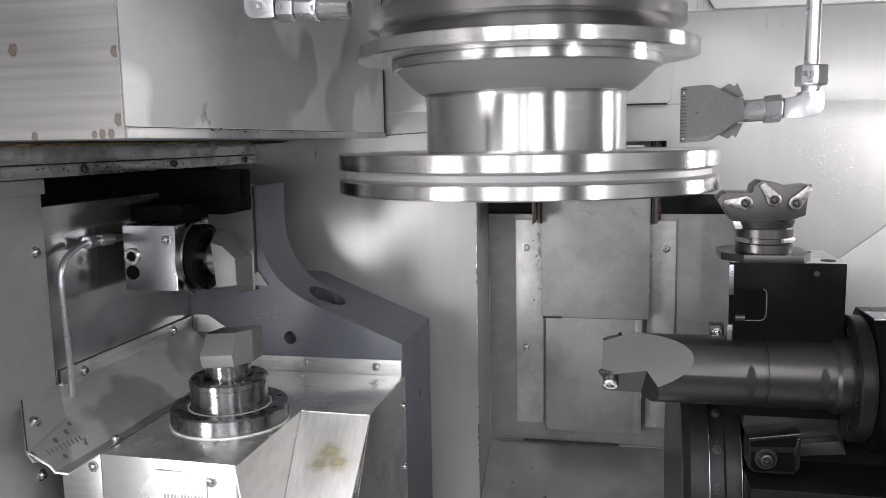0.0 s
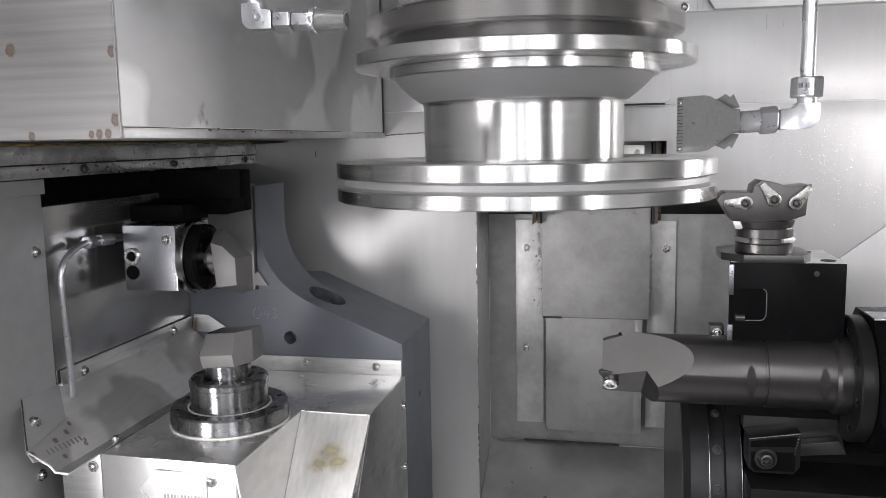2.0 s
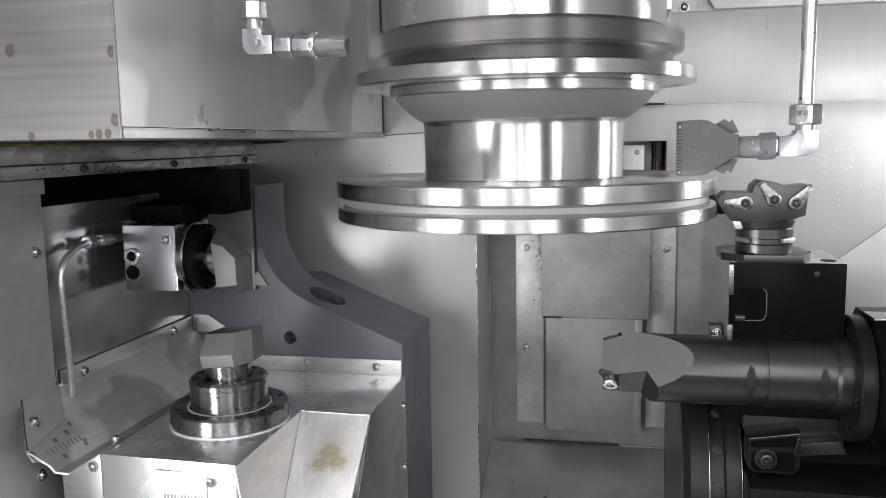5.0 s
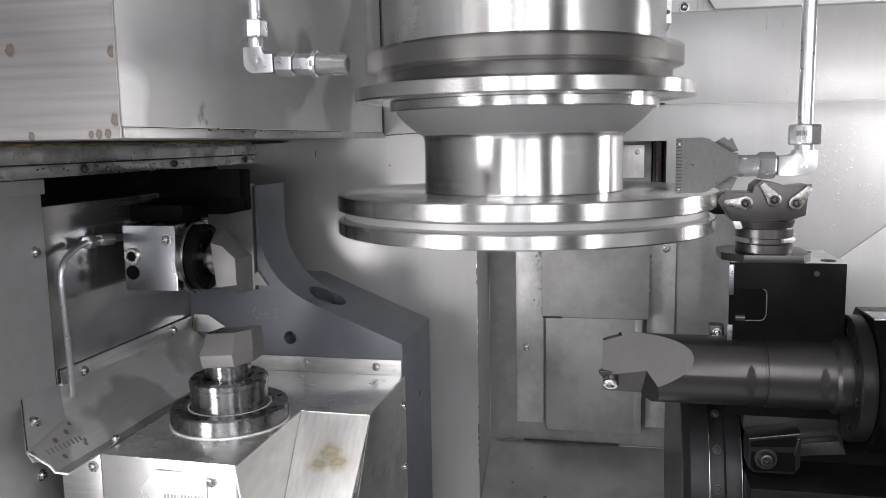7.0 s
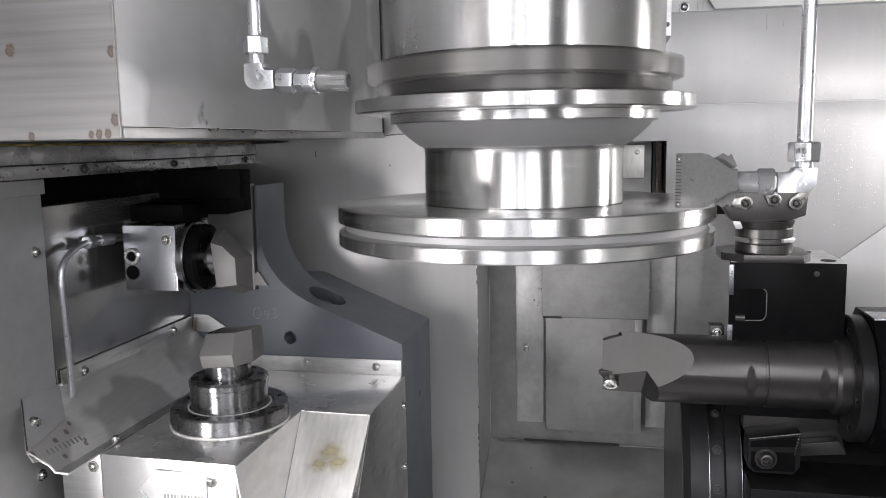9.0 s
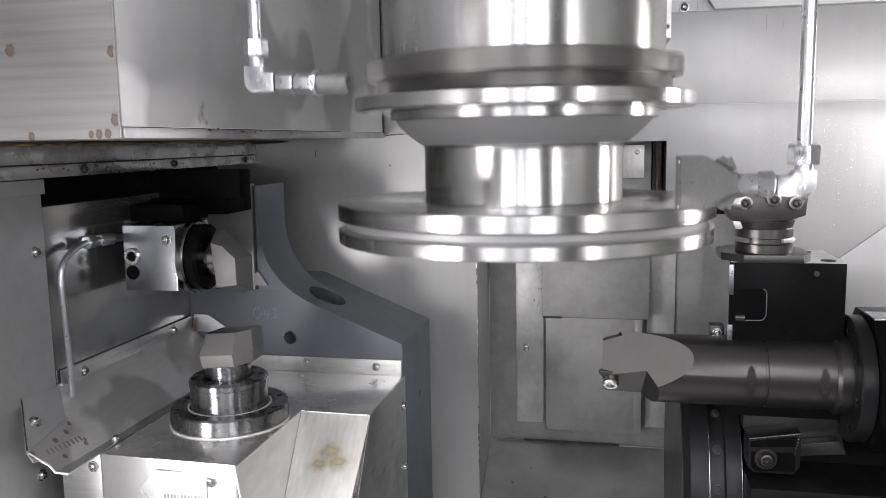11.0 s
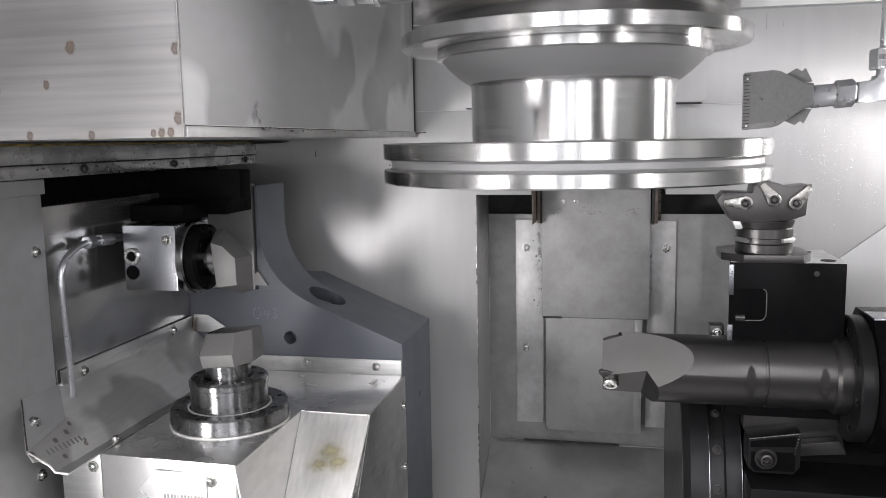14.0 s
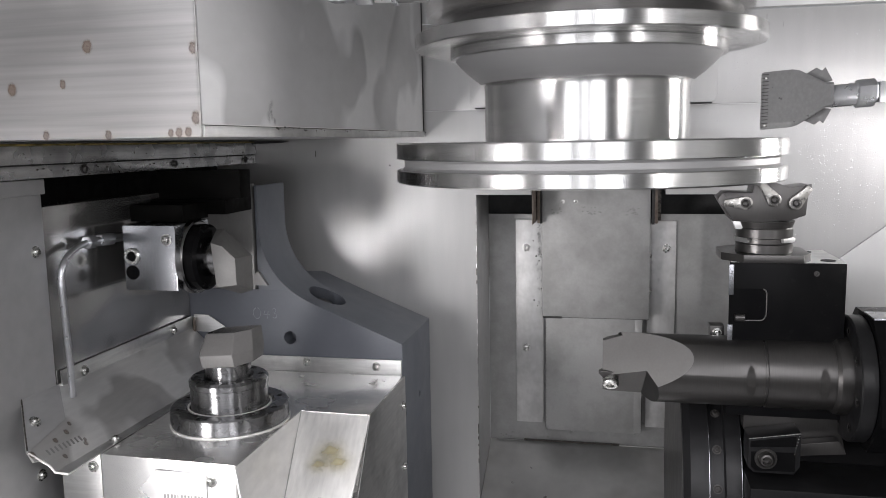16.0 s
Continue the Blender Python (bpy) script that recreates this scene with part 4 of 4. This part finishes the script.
def left_nozzle():
    y = 0.69
    ob = thing("coolant_nozzle", (-0.314, y, 1.355), "zinc-plated elbow nozzle on a steel pipe", "nozzle", "coolant nozzles")
    c = Vector((-0.314, y, 1.3565))
    part("pipe", rod(c + Vector((0, 0, 0.03)), c + Vector((0, 0, 0.6)), 0.0058), ZINC, ob)
    part("pipe_nut", hexnut(c + Vector((0, 0, 0.0225)), c + Vector((0, 0, 0.0385)), 0.0110, None, 0.3), ZINC, ob)
    part("thread", rod(c + Vector((0, 0, 0.013)), c + Vector((0, 0, 0.0226)), 0.0072), ZINC, ob)
    el = prism([(-0.0088, 0.0145)] + arc((0.0010, 0.0012), 0.0098, 180, 270, 7) + [(0.0190, -0.0086), (0.0190, 0.0080), (0.0112, 0.0082), (0.0088, 0.0106), (0.0088, 0.0145)], "y", -0.0085, 0.0085, 0.0030)
    el.transform(Matrix.Translation(c))
    body = part("elbow", el, ZINC, ob)
    part("mark", spin([(0.002, 0), (0.0036, 0), (0.0032, 0.0008), (0.0015, 0.0008), (0, 0.0003)], c + Vector((0.006, -0.0083, 0.002)), c + Vector((0.006, -1, 0.002)), 12), ZINC, body)
    d = Vector((1, 0, -0.035)).normalized()
    part("hex_nut", hexnut(c + d * 0.0205, c + d * 0.0365, 0.0112, None, 0.5), ZINC, ob)
    part("hex_body", hexnut(c + d * 0.037, c + d * 0.054, 0.0096, None, 0.5), ZINC, ob)
    part("collar", rod(c + d * 0.054, c + d * 0.0585, 0.0118), ZINC, ob)
    tip = spin([(0, 0.058), (0.0098, 0.058), (0.0088, 0.085), (0.0060, 0.0855), (0.0055, 0.080), (0, 0.080)], c, c + d, 40)
    t = part("nozzle_tip", tip, NOZZLE, ob)
    for k in range(14):
        g = 2 * math.pi * k / 14
        o = Vector((0, math.cos(g), math.sin(g)))
        part("rib", tube([c + d * 0.072 + o * 0.0090, c + d * 0.0845 + o * 0.0086], 0.0007, 6), NOZZLE, t)
    return ob


def right_nozzle():
    y = 0.735
    ob = thing("coolant_nozzle", (0.156, y, 1.26), "flat grey fan nozzle on a zinc-plated elbow pipe", "nozzle", "coolant nozzles")
    c = Vector((0.1565, y, 1.2605))
    part("pipe", rod(c + Vector((-0.0008, 0, 0.032)), c + Vector((-0.0008, 0, 0.7)), 0.0058), ZINC, ob)
    nut = part("pipe_nut", hexnut(c + Vector((-0.0008, 0, 0.0165)), c + Vector((-0.0008, 0, 0.0335)), 0.0128, None, 0.75), ZINC, ob)
    for k in range(3):
        part("mark", box(c.x - 0.0095 + k * 0.0030, c.x - 0.0075 + k * 0.0030, y - 0.0120, y - 0.0105, c.z + 0.024, c.z + 0.028, 0.0), NOZZLE, nut)
    part("thread", rod(c + Vector((-0.0008, 0, 0.010)), c + Vector((-0.0008, 0, 0.017)), 0.0075), ZINC, ob)
    el = prism([(0.0088, 0.0120)] + arc((-0.0012, 0.0012), 0.0100, 360, 270, 7) + [(-0.0225, -0.0088), (-0.0225, 0.0080), (-0.0120, 0.0082), (-0.0095, 0.0100), (-0.0095, 0.0120)], "y", -0.0085, 0.0085, 0.0030)
    el.transform(Matrix.Translation(c))
    body = part("elbow", el, ZINC, ob)
    for k in range(3):
        part("mark", box(c.x - 0.005 + 0.002 * k, c.x - 0.003 + 0.002 * k, y - 0.0089, y - 0.0083, c.z - 0.003 + 0.002 * (k % 2), c.z - 0.0005 + 0.002 * (k % 2), 0.0002), ZINC, body)
    d = Vector((-1, 0, 0))
    part("hex_nut", hexnut(c + d * 0.0232, c + d * 0.0375, 0.0115, None, 0.5), ZINC, ob)
    part("thread", rod(c + d * 0.018, c + d * 0.0235, 0.0078), ZINC, ob)
    part("sleeve", rod(c + d * 0.0375, c + d * 0.0545, 0.0092), ZINC, ob)
    # flat fan: wide thin mouth, tapering to the neck
    b = bmesh.new()
    rings = []
    for x, h, w in ((-0.054, 0.0098, 0.0095), (-0.060, 0.0105, 0.0090), (-0.078, 0.0225, 0.0060), (-0.083, 0.0238, 0.0050), (-0.1035, 0.0238, 0.0035), (-0.1045, 0.0232, 0.0028)):
        rings.append([b.verts.new((c.x + x, y + sy * w, c.z + 0.0015 + sz * h)) for sy, sz in ((-1, -0.8), (-1, 0.8), (-0.7, 1), (0.7, 1), (1, 0.8), (1, -0.8), (0.7, -1), (-0.7, -1))])
    for p, q in zip(rings, rings[1:]):
        for i in range(8):
            j = (i + 1) % 8
            b.faces.new((p[i], p[j], q[j], q[i]))
    b.faces.new(rings[0])
    b.faces.new(list(reversed(rings[-1])))
    bmesh.ops.recalc_face_normals(b, faces=b.faces)
    soften(b, 0.0008, 20)
    fan = part("fan_body", b, NOZZLE, ob, "flat grey fan body")
    for k in range(16):
        z = c.z + 0.0015 - 0.0215 + 0.043 * k / 15
        part("mouth_slot", box(c.x - 0.1047, c.x - 0.1000, y - 0.0039, y + 0.0026, z - 0.00035, z + 0.00035, 0), DARKTOOL, fan)
    for s in (-1, 1):
        part("fin", prism([(c.x - 0.074, c.z + 0.0015 + s * 0.0185), (c.x - 0.065, c.z + 0.0015 + s * 0.0235), (c.x - 0.061, c.z + 0.0015 + s * 0.0205), (c.x - 0.0585, c.z + 0.0015 + s * 0.0230), (c.x - 0.053, c.z + 0.0015 + s * 0.0115), (c.x - 0.060, c.z + 0.0015 + s * 0.010)], "y", y + 0.001, y + 0.003, 0.0004), NOZZLE, fan)
    for dx, dz in ((-0.102, 0.020), (-0.102, -0.019), (-0.088, 0.0)):
        part("pin", spin([(0, 0), (0.0009, 0), (0.0007, 0.0005), (0, 0.0005)], (c.x + dx, y - 0.0038, c.z + dz), (c.x + dx, -1, c.z + dz), 10), SHEET_BRIGHT, fan)
    return ob


def draw_near(ob, near, far, x_near, x_far):
    """Bring a thing towards the eye, by one share at x_near and another at x_far, so that it hangs at a slant."""
    base = ob.matrix_basis.translation
    eye = Vector((0, 0, EYE))
    done = set()
    for o in ob.children_recursive:
        if o.data.name in done:
            continue
        done.add(o.data.name)
        for v in o.data.vertices:
            p = v.co + base
            k = near + (far - near) * min(1.0, max(0.0, (p.x - x_near) / (x_far - x_near)))
            v.co = eye + (p - eye) * k - base
        o.data.update()


# ---- turret with its tools ----
def turret():
    ob = thing("turret", (0.25, 1.05, 0.6), "black tool turret with ringed drum", "turret")
    a, b = (0.083, 1.12, 0.835), (1, 1.12, 0.835)
    part("drum", spin([(0, 0.0), (0.182, 0.0), (0.190, 0.008), (0.190, 0.029), (0.184, 0.031), (0.184, 0.046), (0.188, 0.048), (0.188, 0.066), (0.17, 0.070), (0, 0.070)], a, b, 128), DRUM, ob)
    # thin steel-coloured rings paint the highlights on the drum's edges
    part("bright_edge", spin([(0.1901, 0.0287), (0.1908, 0.0287), (0.1908, 0.0294), (0.1901, 0.0294)], a, b, 128), STEELBLOCK, ob)
    part("bright_edge", spin([(0.1881, 0.0650), (0.1889, 0.0650), (0.1889, 0.0657), (0.1881, 0.0657)], a, b, 128), STEELBLOCK, ob)
    part("side_face", spin([(0, -0.0006), (0.178, -0.0006), (0.178, -0.0002), (0, -0.0002)], a, b, 96), DARKTOOL, ob)
    part("body", box(0.156, 0.60, 0.99, 1.25, 0.35, 0.99, 0.004), BLACK, ob)
    part("lower_body", box(0.150, 0.60, 0.90, 0.99, 0.35, 0.915, 0.003), DRUM, ob)
    part("ledge", box(0.158, 0.60, 0.885, 0.90, 0.87, 0.880, 0.001), DRUM, ob)
    for k in range(9):
        g = radians(120 + 14 * k)
        screw(ob, (0.1215, 1.12 + 0.184 * math.cos(g), 0.835 + 0.184 * math.sin(g)), (0, math.cos(g), math.sin(g)), 0.004, DARKMATT)
    screw(ob, (0.335, 0.90, 0.905), (0, -1, 0), 0.006, DARKTOOL)
    part("back_plate", prism([(0.150, 0.986), (0.249, 0.991), (0.261, 0.940), (0.213, 0.931), (0.204, 0.957), (0.150, 0.960)], "y", 0.962, 0.988, 0.001), DARKTOOL, ob)
    # holder block with the turning head
    hd = thing("tool_holder", (0.187, 0.99, 0.99), "black tool holder block carrying a multi-insert turning head", "tool holder", "tool holders")
    part("block", prism([(0.1265, 0.938), (0.2475, 0.938), (0.2475, 1.046), (0.1430, 1.046)], "z", 0.985, 1.1605, 0.0012), BLACK, hd)
    for z0, z1 in ((1.124, 1.158), (1.066, 1.090)):
        part("bright_edge", box(0.1258, 0.1312, 0.9372, 0.9378, z0, z1, 0.0002), STEELBLOCK, hd)
    part("pocket_rim", tube([(0.1625, 0.9375, 1.131), (0.1650, 0.9375, 1.1295), (0.1663, 0.9375, 1.126), (0.1665, 0.9375, 1.110), (0.1663, 0.9375, 1.102), (0.1648, 0.9375, 1.0980), (0.1620, 0.9375, 1.0960), (0.158, 0.9375, 1.0955), (0.137, 0.9375, 1.0955)], 0.0008, 8), DARKTOOL, hd)
    part("pocket", box(0.128, 0.164, 0.9374, 0.9379, 1.097, 1.131, 0), BLACK, hd)
    part("pocket_plug", spin([(0, 0), (0.0040, 0), (0.0045, 0.0006), (0.0045, 0.0105), (0.0040, 0.011), (0, 0.011)], (0.1325, 0.9345, 1.0990), (1, 0.9345, 1.0990), 24), DARKTOOL, hd)
    part("side_lug", box(0.110, 0.1262, 0.965, 0.985, 1.055, 1.082, 0.002), DARKTOOL, hd)
    screw(hd, (0.118, 0.965, 1.074), (0, -1, 0), 0.004, SCREW)
    screw(hd, (0.217, 0.938, 1.149), (0, -1, 0), 0.0022, DARKMATT)
    # added pale plate: the black top's grazing reflection as a colour
    part("top_plate", prism([(0.1275, 0.939), (0.2470, 0.939), (0.2470, 1.045), (0.1435, 1.045)], "z", 1.1606, 1.1612, 0), SHEET, hd, "thin pale plate painting the sheen on the black top face")
    for x, y in ((0.222, 1.025), (0.232, 0.955)):
        # flat dark disc, the hole's shade painted instead of depth
        part("bore", spin([(0, 0), (0.008, 0), (0.008, 0.0006), (0, 0.0006)], (x, y, 1.1612), (x, y, 2), 24), CAVITY_SHADE, hd)
    cx, cy = 0.1655, 0.975
    plate = [(cx + p[0], cy + p[1]) for p in ((-0.047, -0.022), (-0.026, -0.046), (0.036, -0.046), (0.047, -0.026), (0.047, 0.026), (0.030, 0.046), (-0.030, 0.046), (-0.047, 0.026))]
    part("flange_plate", prism(plate, "z", 1.1614, 1.1700, 0.001), DARKTOOL, hd)
    a, b = (cx, cy - 0.012, 1.1700), (cx, cy - 0.012, 2)
    part("neck", spin([(0, 0), (0.0300, 0), (0.0305, 0.0006), (0.0305, 0.0100), (0.0285, 0.0112), (0.0285, 0.0165), (0.0305, 0.0175), (0.0305, 0.0270), (0.0295, 0.0285), (0.0320, 0.0355), (0, 0.0355)], a, b, 56), DARKTOOL, hd)
    for g in (-150, -40):
        q = prism([(-0.0125, 0.0175), (-0.0105, 0.0125), (0.0105, 0.0118), (0.0125, 0.0155), (0.0095, 0.0175)], "x", 0.0270, 0.0308, 0.0006)
        q.transform(Matrix.Translation(a) @ Matrix.Rotation(radians(g), 4, "Z"))
        part("drive_key", q, SHEET, hd)
    head = [(0.113, 1.2315), (0.1205, 1.2385), (0.1485, 1.2375), (0.150, 1.245), (0.157, 1.251), (0.1735, 1.248), (0.187, 1.2435), (0.207, 1.246), (0.2045, 1.2125), (0.189, 1.2070), (0.157, 1.2045), (0.1285, 1.2060), (0.123, 1.215)]
    part("head", prism(head, "y", 0.9425, 0.984, 0.0012), DARKTOOL, hd)
    part("head_chamfer", prism([(0.1290, 1.2055), (0.1475, 1.2050), (0.1475, 1.1965), (0.1330, 1.1965)], "y", 0.9480, 0.9600, 0.0008), SHEET, hd)
    for (x, z), (tx, tz) in (((0.1410, 1.2265), (0.1185, 1.2270)), ((0.1705, 1.2300), (0.1575, 1.2475)), ((0.1930, 1.2265), (0.2070, 1.2435))):
        g = math.atan2(tz - z, tx - x)
        d = math.hypot(tx - x, tz - z)
        ring = [(0.0078 * math.cos(radians(q)), 0.0078 * math.sin(radians(q))) for q in range(60, 301, 30)]
        ring += [(d * 0.7, -0.0042), (d, -0.0034), (d, 0.0034), (d * 0.7, 0.0042)]
        lever = prism([(x + p * math.cos(g) - q * math.sin(g), z + p * math.sin(g) + q * math.cos(g)) for p, q in ring], "y", 0.9370, 0.9428, 0.0014)
        seat = part("clamp_lever", lever, INSERT, hd, "pale steel insert clamp")
        screw(seat, (x, 0.9372, z), (0, -1, 0), 0.0040, DARKTOOL)
    for pts in ([(0.1115, 1.2300), (0.1170, 1.2375), (0.1215, 1.2310), (0.1160, 1.2225)], [(0.1520, 1.2465), (0.1580, 1.2515), (0.1620, 1.2490), (0.1570, 1.2440)], [(0.2035, 1.2455), (0.2085, 1.2470), (0.2085, 1.2400), (0.2050, 1.2410)]):
        part("cutting_insert", prism(pts, "y", 0.9395, 0.9440, 0.0006), TOOL, hd)
    # boring bar
    br = thing("boring_bar", (0.24, 0.948, 1.035), "thick dark boring bar with a small cutting insert", "boring bar", "tool holders")
    z, y, r = 1.0345, 0.948, 0.0395
    a, b = (0.060, y, z), (1, y, z)
    flat = (Vector((0.063, y - 0.012, z + 0.038)), Vector((-0.345, -0.798, 0.49)).normalized())
    heel = (Vector((0.0389, 0.9239, 1.0358)), Vector((0.859, 0.408, 0.31)).normalized())
    shank = spin([(0, -0.060), (r, -0.060), (r, 0.104), (r - 0.0012, 0.1045), (r - 0.0012, 0.1065), (r + 0.0006, 0.107), (r + 0.0006, 0.180), (0, 0.180)], a, b, 96)
    slice_off(slice_off(shank, *flat), heel[0], -heel[1])
    part("shank", shank, DARKTOOL, br)
    nose = spin([(0, -0.0715), (r - 0.003, -0.0715), (r, -0.0655), (r, 0.060), (0, 0.060)], a, b, 96)
    slice_off(slice_off(slice_off(nose, *flat), *heel), (-0.0058, 0.9372, 1.0259), (-0.032, -0.696, -0.718))
    slice_off(nose, (-0.0057, 0.9598, 1.0629), (-0.345, 0.0, 0.939))
    part("nose", nose, DARKTOOL, br)
    land = bmesh.new()
    for ob in (br.children[0], br.children[1]):
        for f in ob.data.polygons:
            if f.normal.dot(flat[1]) > 0.999:
                land.faces.new([land.verts.new(Vector(ob.data.vertices[i].co) + flat[1] * 0.0003 + br.matrix_basis.translation) for i in f.vertices])
    part("ground_flat", land, TOOL, br, "matt grey ground flat")
    part("insert_screw", spin([(0, 0), (0.0092, 0), (0.0092, 0.010), (0.0080, 0.0115), (0.0048, 0.0115), (0.0045, 0.007), (0, 0.007)], (-0.002, y - 0.004, 1.0215), (-0.010, y - 0.25, 0.80), 28), SCREW, br)
    part("cutting_insert", prism([(-0.016, 1.028), (-0.012, 1.031), (0.003, 1.030), (0.003, 1.024), (-0.010, 1.022)], "y", y - 0.012, y + 0.002, 0.0006), DARKTOOL, br)
    for x in (0.1485, 0.2235):
        g = bmesh.new()
        row = []
        for k in range(13):
            h = -0.018 + 0.036 * k / 12
            w = 0.0046 * (1 - (h / 0.0182) ** 2) ** 0.5 + 0.0002
            yy = y - math.sqrt((r + 0.0017) ** 2 - h * h)
            row.append((g.verts.new((x - w, yy, z - 0.002 + h)), g.verts.new((x + w, yy, z - 0.002 + h))))
        for p, q in zip(row, row[1:]):
            g.faces.new((p[0], p[1], q[1], q[0]))
        bmesh.ops.solidify(g, geom=g.faces[:], thickness=0.0004)
        part("grip_flat", g, DARKMATT, br)
    part("shank_collar", spin([(0, 0), (0.0408, 0), (0.0440, 0.004), (0.0440, 0.020), (0, 0.020)], (0.2360, y, z), (1, y, z), 72), DARKTOOL, br)
    a, b = (0.2520, y, z - 0.003), (1, y, z - 0.003)
    disc = spin([(0, 0), (0.0685, 0), (0.070, 0.0015), (0.070, 0.0155), (0.069, 0.0165), (0, 0.0165)], a, b, 72)
    part("flange", disc, DRUM, br)
    for k in range(8):
        g = radians(45 * k + 12)
        c = Vector((0.2518, y + 0.0560 * math.cos(g), z - 0.003 + 0.0560 * math.sin(g)))
        hole = part("bolt_hole", spin([(0.0046, 0), (0.0054, 0.0004), (0.0046, 0.0008), (0.0040, 0.0003), (0, 0.0003)], c, c + Vector((-1, 0, 0)), 20), DARKTOOL, br)
        part("bolt_socket", spin([(0, 0.0003), (0.0026, 0.0003), (0.0026, 0.0006), (0, 0.0006)], c, c + Vector((-1, 0, 0)), 6), BLACK, hole)
    oct_ = [(y + 0.078 * math.cos(radians(22.5 + 45 * k)) / math.cos(radians(22.5)), z - 0.003 + 0.074 * math.sin(radians(22.5 + 45 * k)) / math.cos(radians(22.5))) for k in range(8)]
    part("holder_block", prism(oct_, "x", 0.2690, 0.42, 0.0015), BLACK, br)
    part("holder_plate", prism([(y - 0.034, 1.102), (y + 0.004, 1.102), (y + 0.004, 1.106), (y - 0.034, 1.106)], "x", 0.2700, 0.42, 0.0008), STEELBLOCK, br)
    # small clamp under the bar
    cl = thing("clamp_jaw", (0.18, 0.93, 0.92), "dark steel clamp jaw with a socket screw", "clamp")
    part("body", prism([(0.1505, 0.9625), (0.2055, 0.9715), (0.2055, 0.9330), (0.199, 0.9235), (0.157, 0.9235), (0.1505, 0.9295)], "y", 0.925, 0.9615, 0.001), DRUM, cl)
    part("bright_edge", tube([(0.1508, 0.9246, 0.9628), (0.2050, 0.9246, 0.9716)], 0.0005, 6), SCREW, cl)
    # raised black plates paint the shade of the jaw's grooves
    part("shade_groove", prism([(0.1525, 0.9600), (0.2005, 0.9680), (0.2005, 0.9560), (0.1525, 0.9530)], "y", 0.9243, 0.9255, 0.0003), BLACK, cl)
    part("shade_groove", prism([(0.1535, 0.9480), (0.2000, 0.9490), (0.2000, 0.9270), (0.1585, 0.9260), (0.1535, 0.9310)], "y", 0.9243, 0.9255, 0.0003), BLACK, cl)
    part("wedge", prism([(0.2075, 0.938), (0.258, 0.943), (0.250, 0.958), (0.2075, 0.952)], "y", 0.945, 0.9615, 0.001), DARKTOOL, cl)
    screw(cl, (0.1690, 0.9243, 0.9410), (0, -1, 0), 0.0090, DARKTOOL)
    for k in range(7):
        part("tooth", box(0.2030 - 0.0008 * k, 0.2042 - 0.0008 * k, 0.9237, 0.9249, 0.9680 - 0.0035 * k, 0.9692 - 0.0035 * k, 0.0003), SCREW, cl)


cell()
left_station()
tool_block()
niche_tool()
HOODS = hood()
SPINDLE = spindle()
CHUCKS = chuck()
DISC = brake_disc()
NOZZLES = (left_nozzle(), right_nozzle())
draw_near(NOZZLES[0], 0.960, 0.960, -0.32, 0.0)
draw_near(NOZZLES[1], 0.930, 1.044, 0.148, 0.052)
turret()

# Feed of the carriage: seconds, sideways, height, both from the pose in which the things are built.
FEED = [(0.0, 0.0028, 0.0586), (0.5, 0.0028, 0.0567), (1.0, 0.0028, 0.0538), (1.5, 0.0027, 0.0513), (1.75, 0.001, 0.0505), (2.0, 0.0002, 0.0497),
        (2.5, 0.0, 0.0469), (3.0, 0.0, 0.0438), (3.5, 0.0, 0.04), (4.0, 0.0, 0.0362), (6.5, 0.0, 0.0174), (7.0, 0.0, 0.0135),
        (7.5, 0.0, 0.0104), (8.0, 0.0, 0.0068), (8.5, 0.0, 0.0034), (9.0, 0.0, 0.0), (9.2, 0.0, -0.0014), (10.7, 0.0, -0.0124),
        (10.9, 0.0, -0.012), (11.1, 0.0, 0.018), (11.3, 0.0, 0.058), (11.4, 0.0002, 0.0692), (11.5, 0.0056, 0.0692), (11.6, 0.0355, 0.0692),
        (11.7, 0.0373, 0.0692), (12.0, 0.0394, 0.0692), (12.5, 0.0423, 0.0692), (13.0, 0.0458, 0.0692), (13.5, 0.0488, 0.0692), (14.0, 0.0524, 0.0692),
        (14.5, 0.056, 0.0692), (15.0, 0.0594, 0.0692), (15.5, 0.063, 0.0692), (16.0, 0.0667, 0.0692)]


def feed_at(t):
    for (a, xa, za), (b, xb, zb) in zip(FEED, FEED[1:]):
        if t <= b:
            k = (t - a) / (b - a)
            return xa + (xb - xa) * k, za + (zb - za) * k
    return FEED[-1][1:]


def motions():
    for ob in HOODS:
        home = ob.location.copy()
        walk(ob, [(t, pose(home.x + x, home.y, home.z)) for t, x, z in FEED])
    for ob in (SPINDLE, *NOZZLES):
        home = ob.location.copy()
        walk(ob, [(t, pose(home.x + x * 1.07, home.y, home.z + z)) for t, x, z in FEED])
    for ob in (CHUCKS, DISC):
        home = ob.location.copy()
        rows = []
        for i in range(481):
            x, z = feed_at(i / 30)
            rows.append((i / 30, pose(home.x + x * 1.07, home.y, home.z + z - 0.0008, 0, 0, 60.0 * i)))
        walk(ob, rows)


motions()
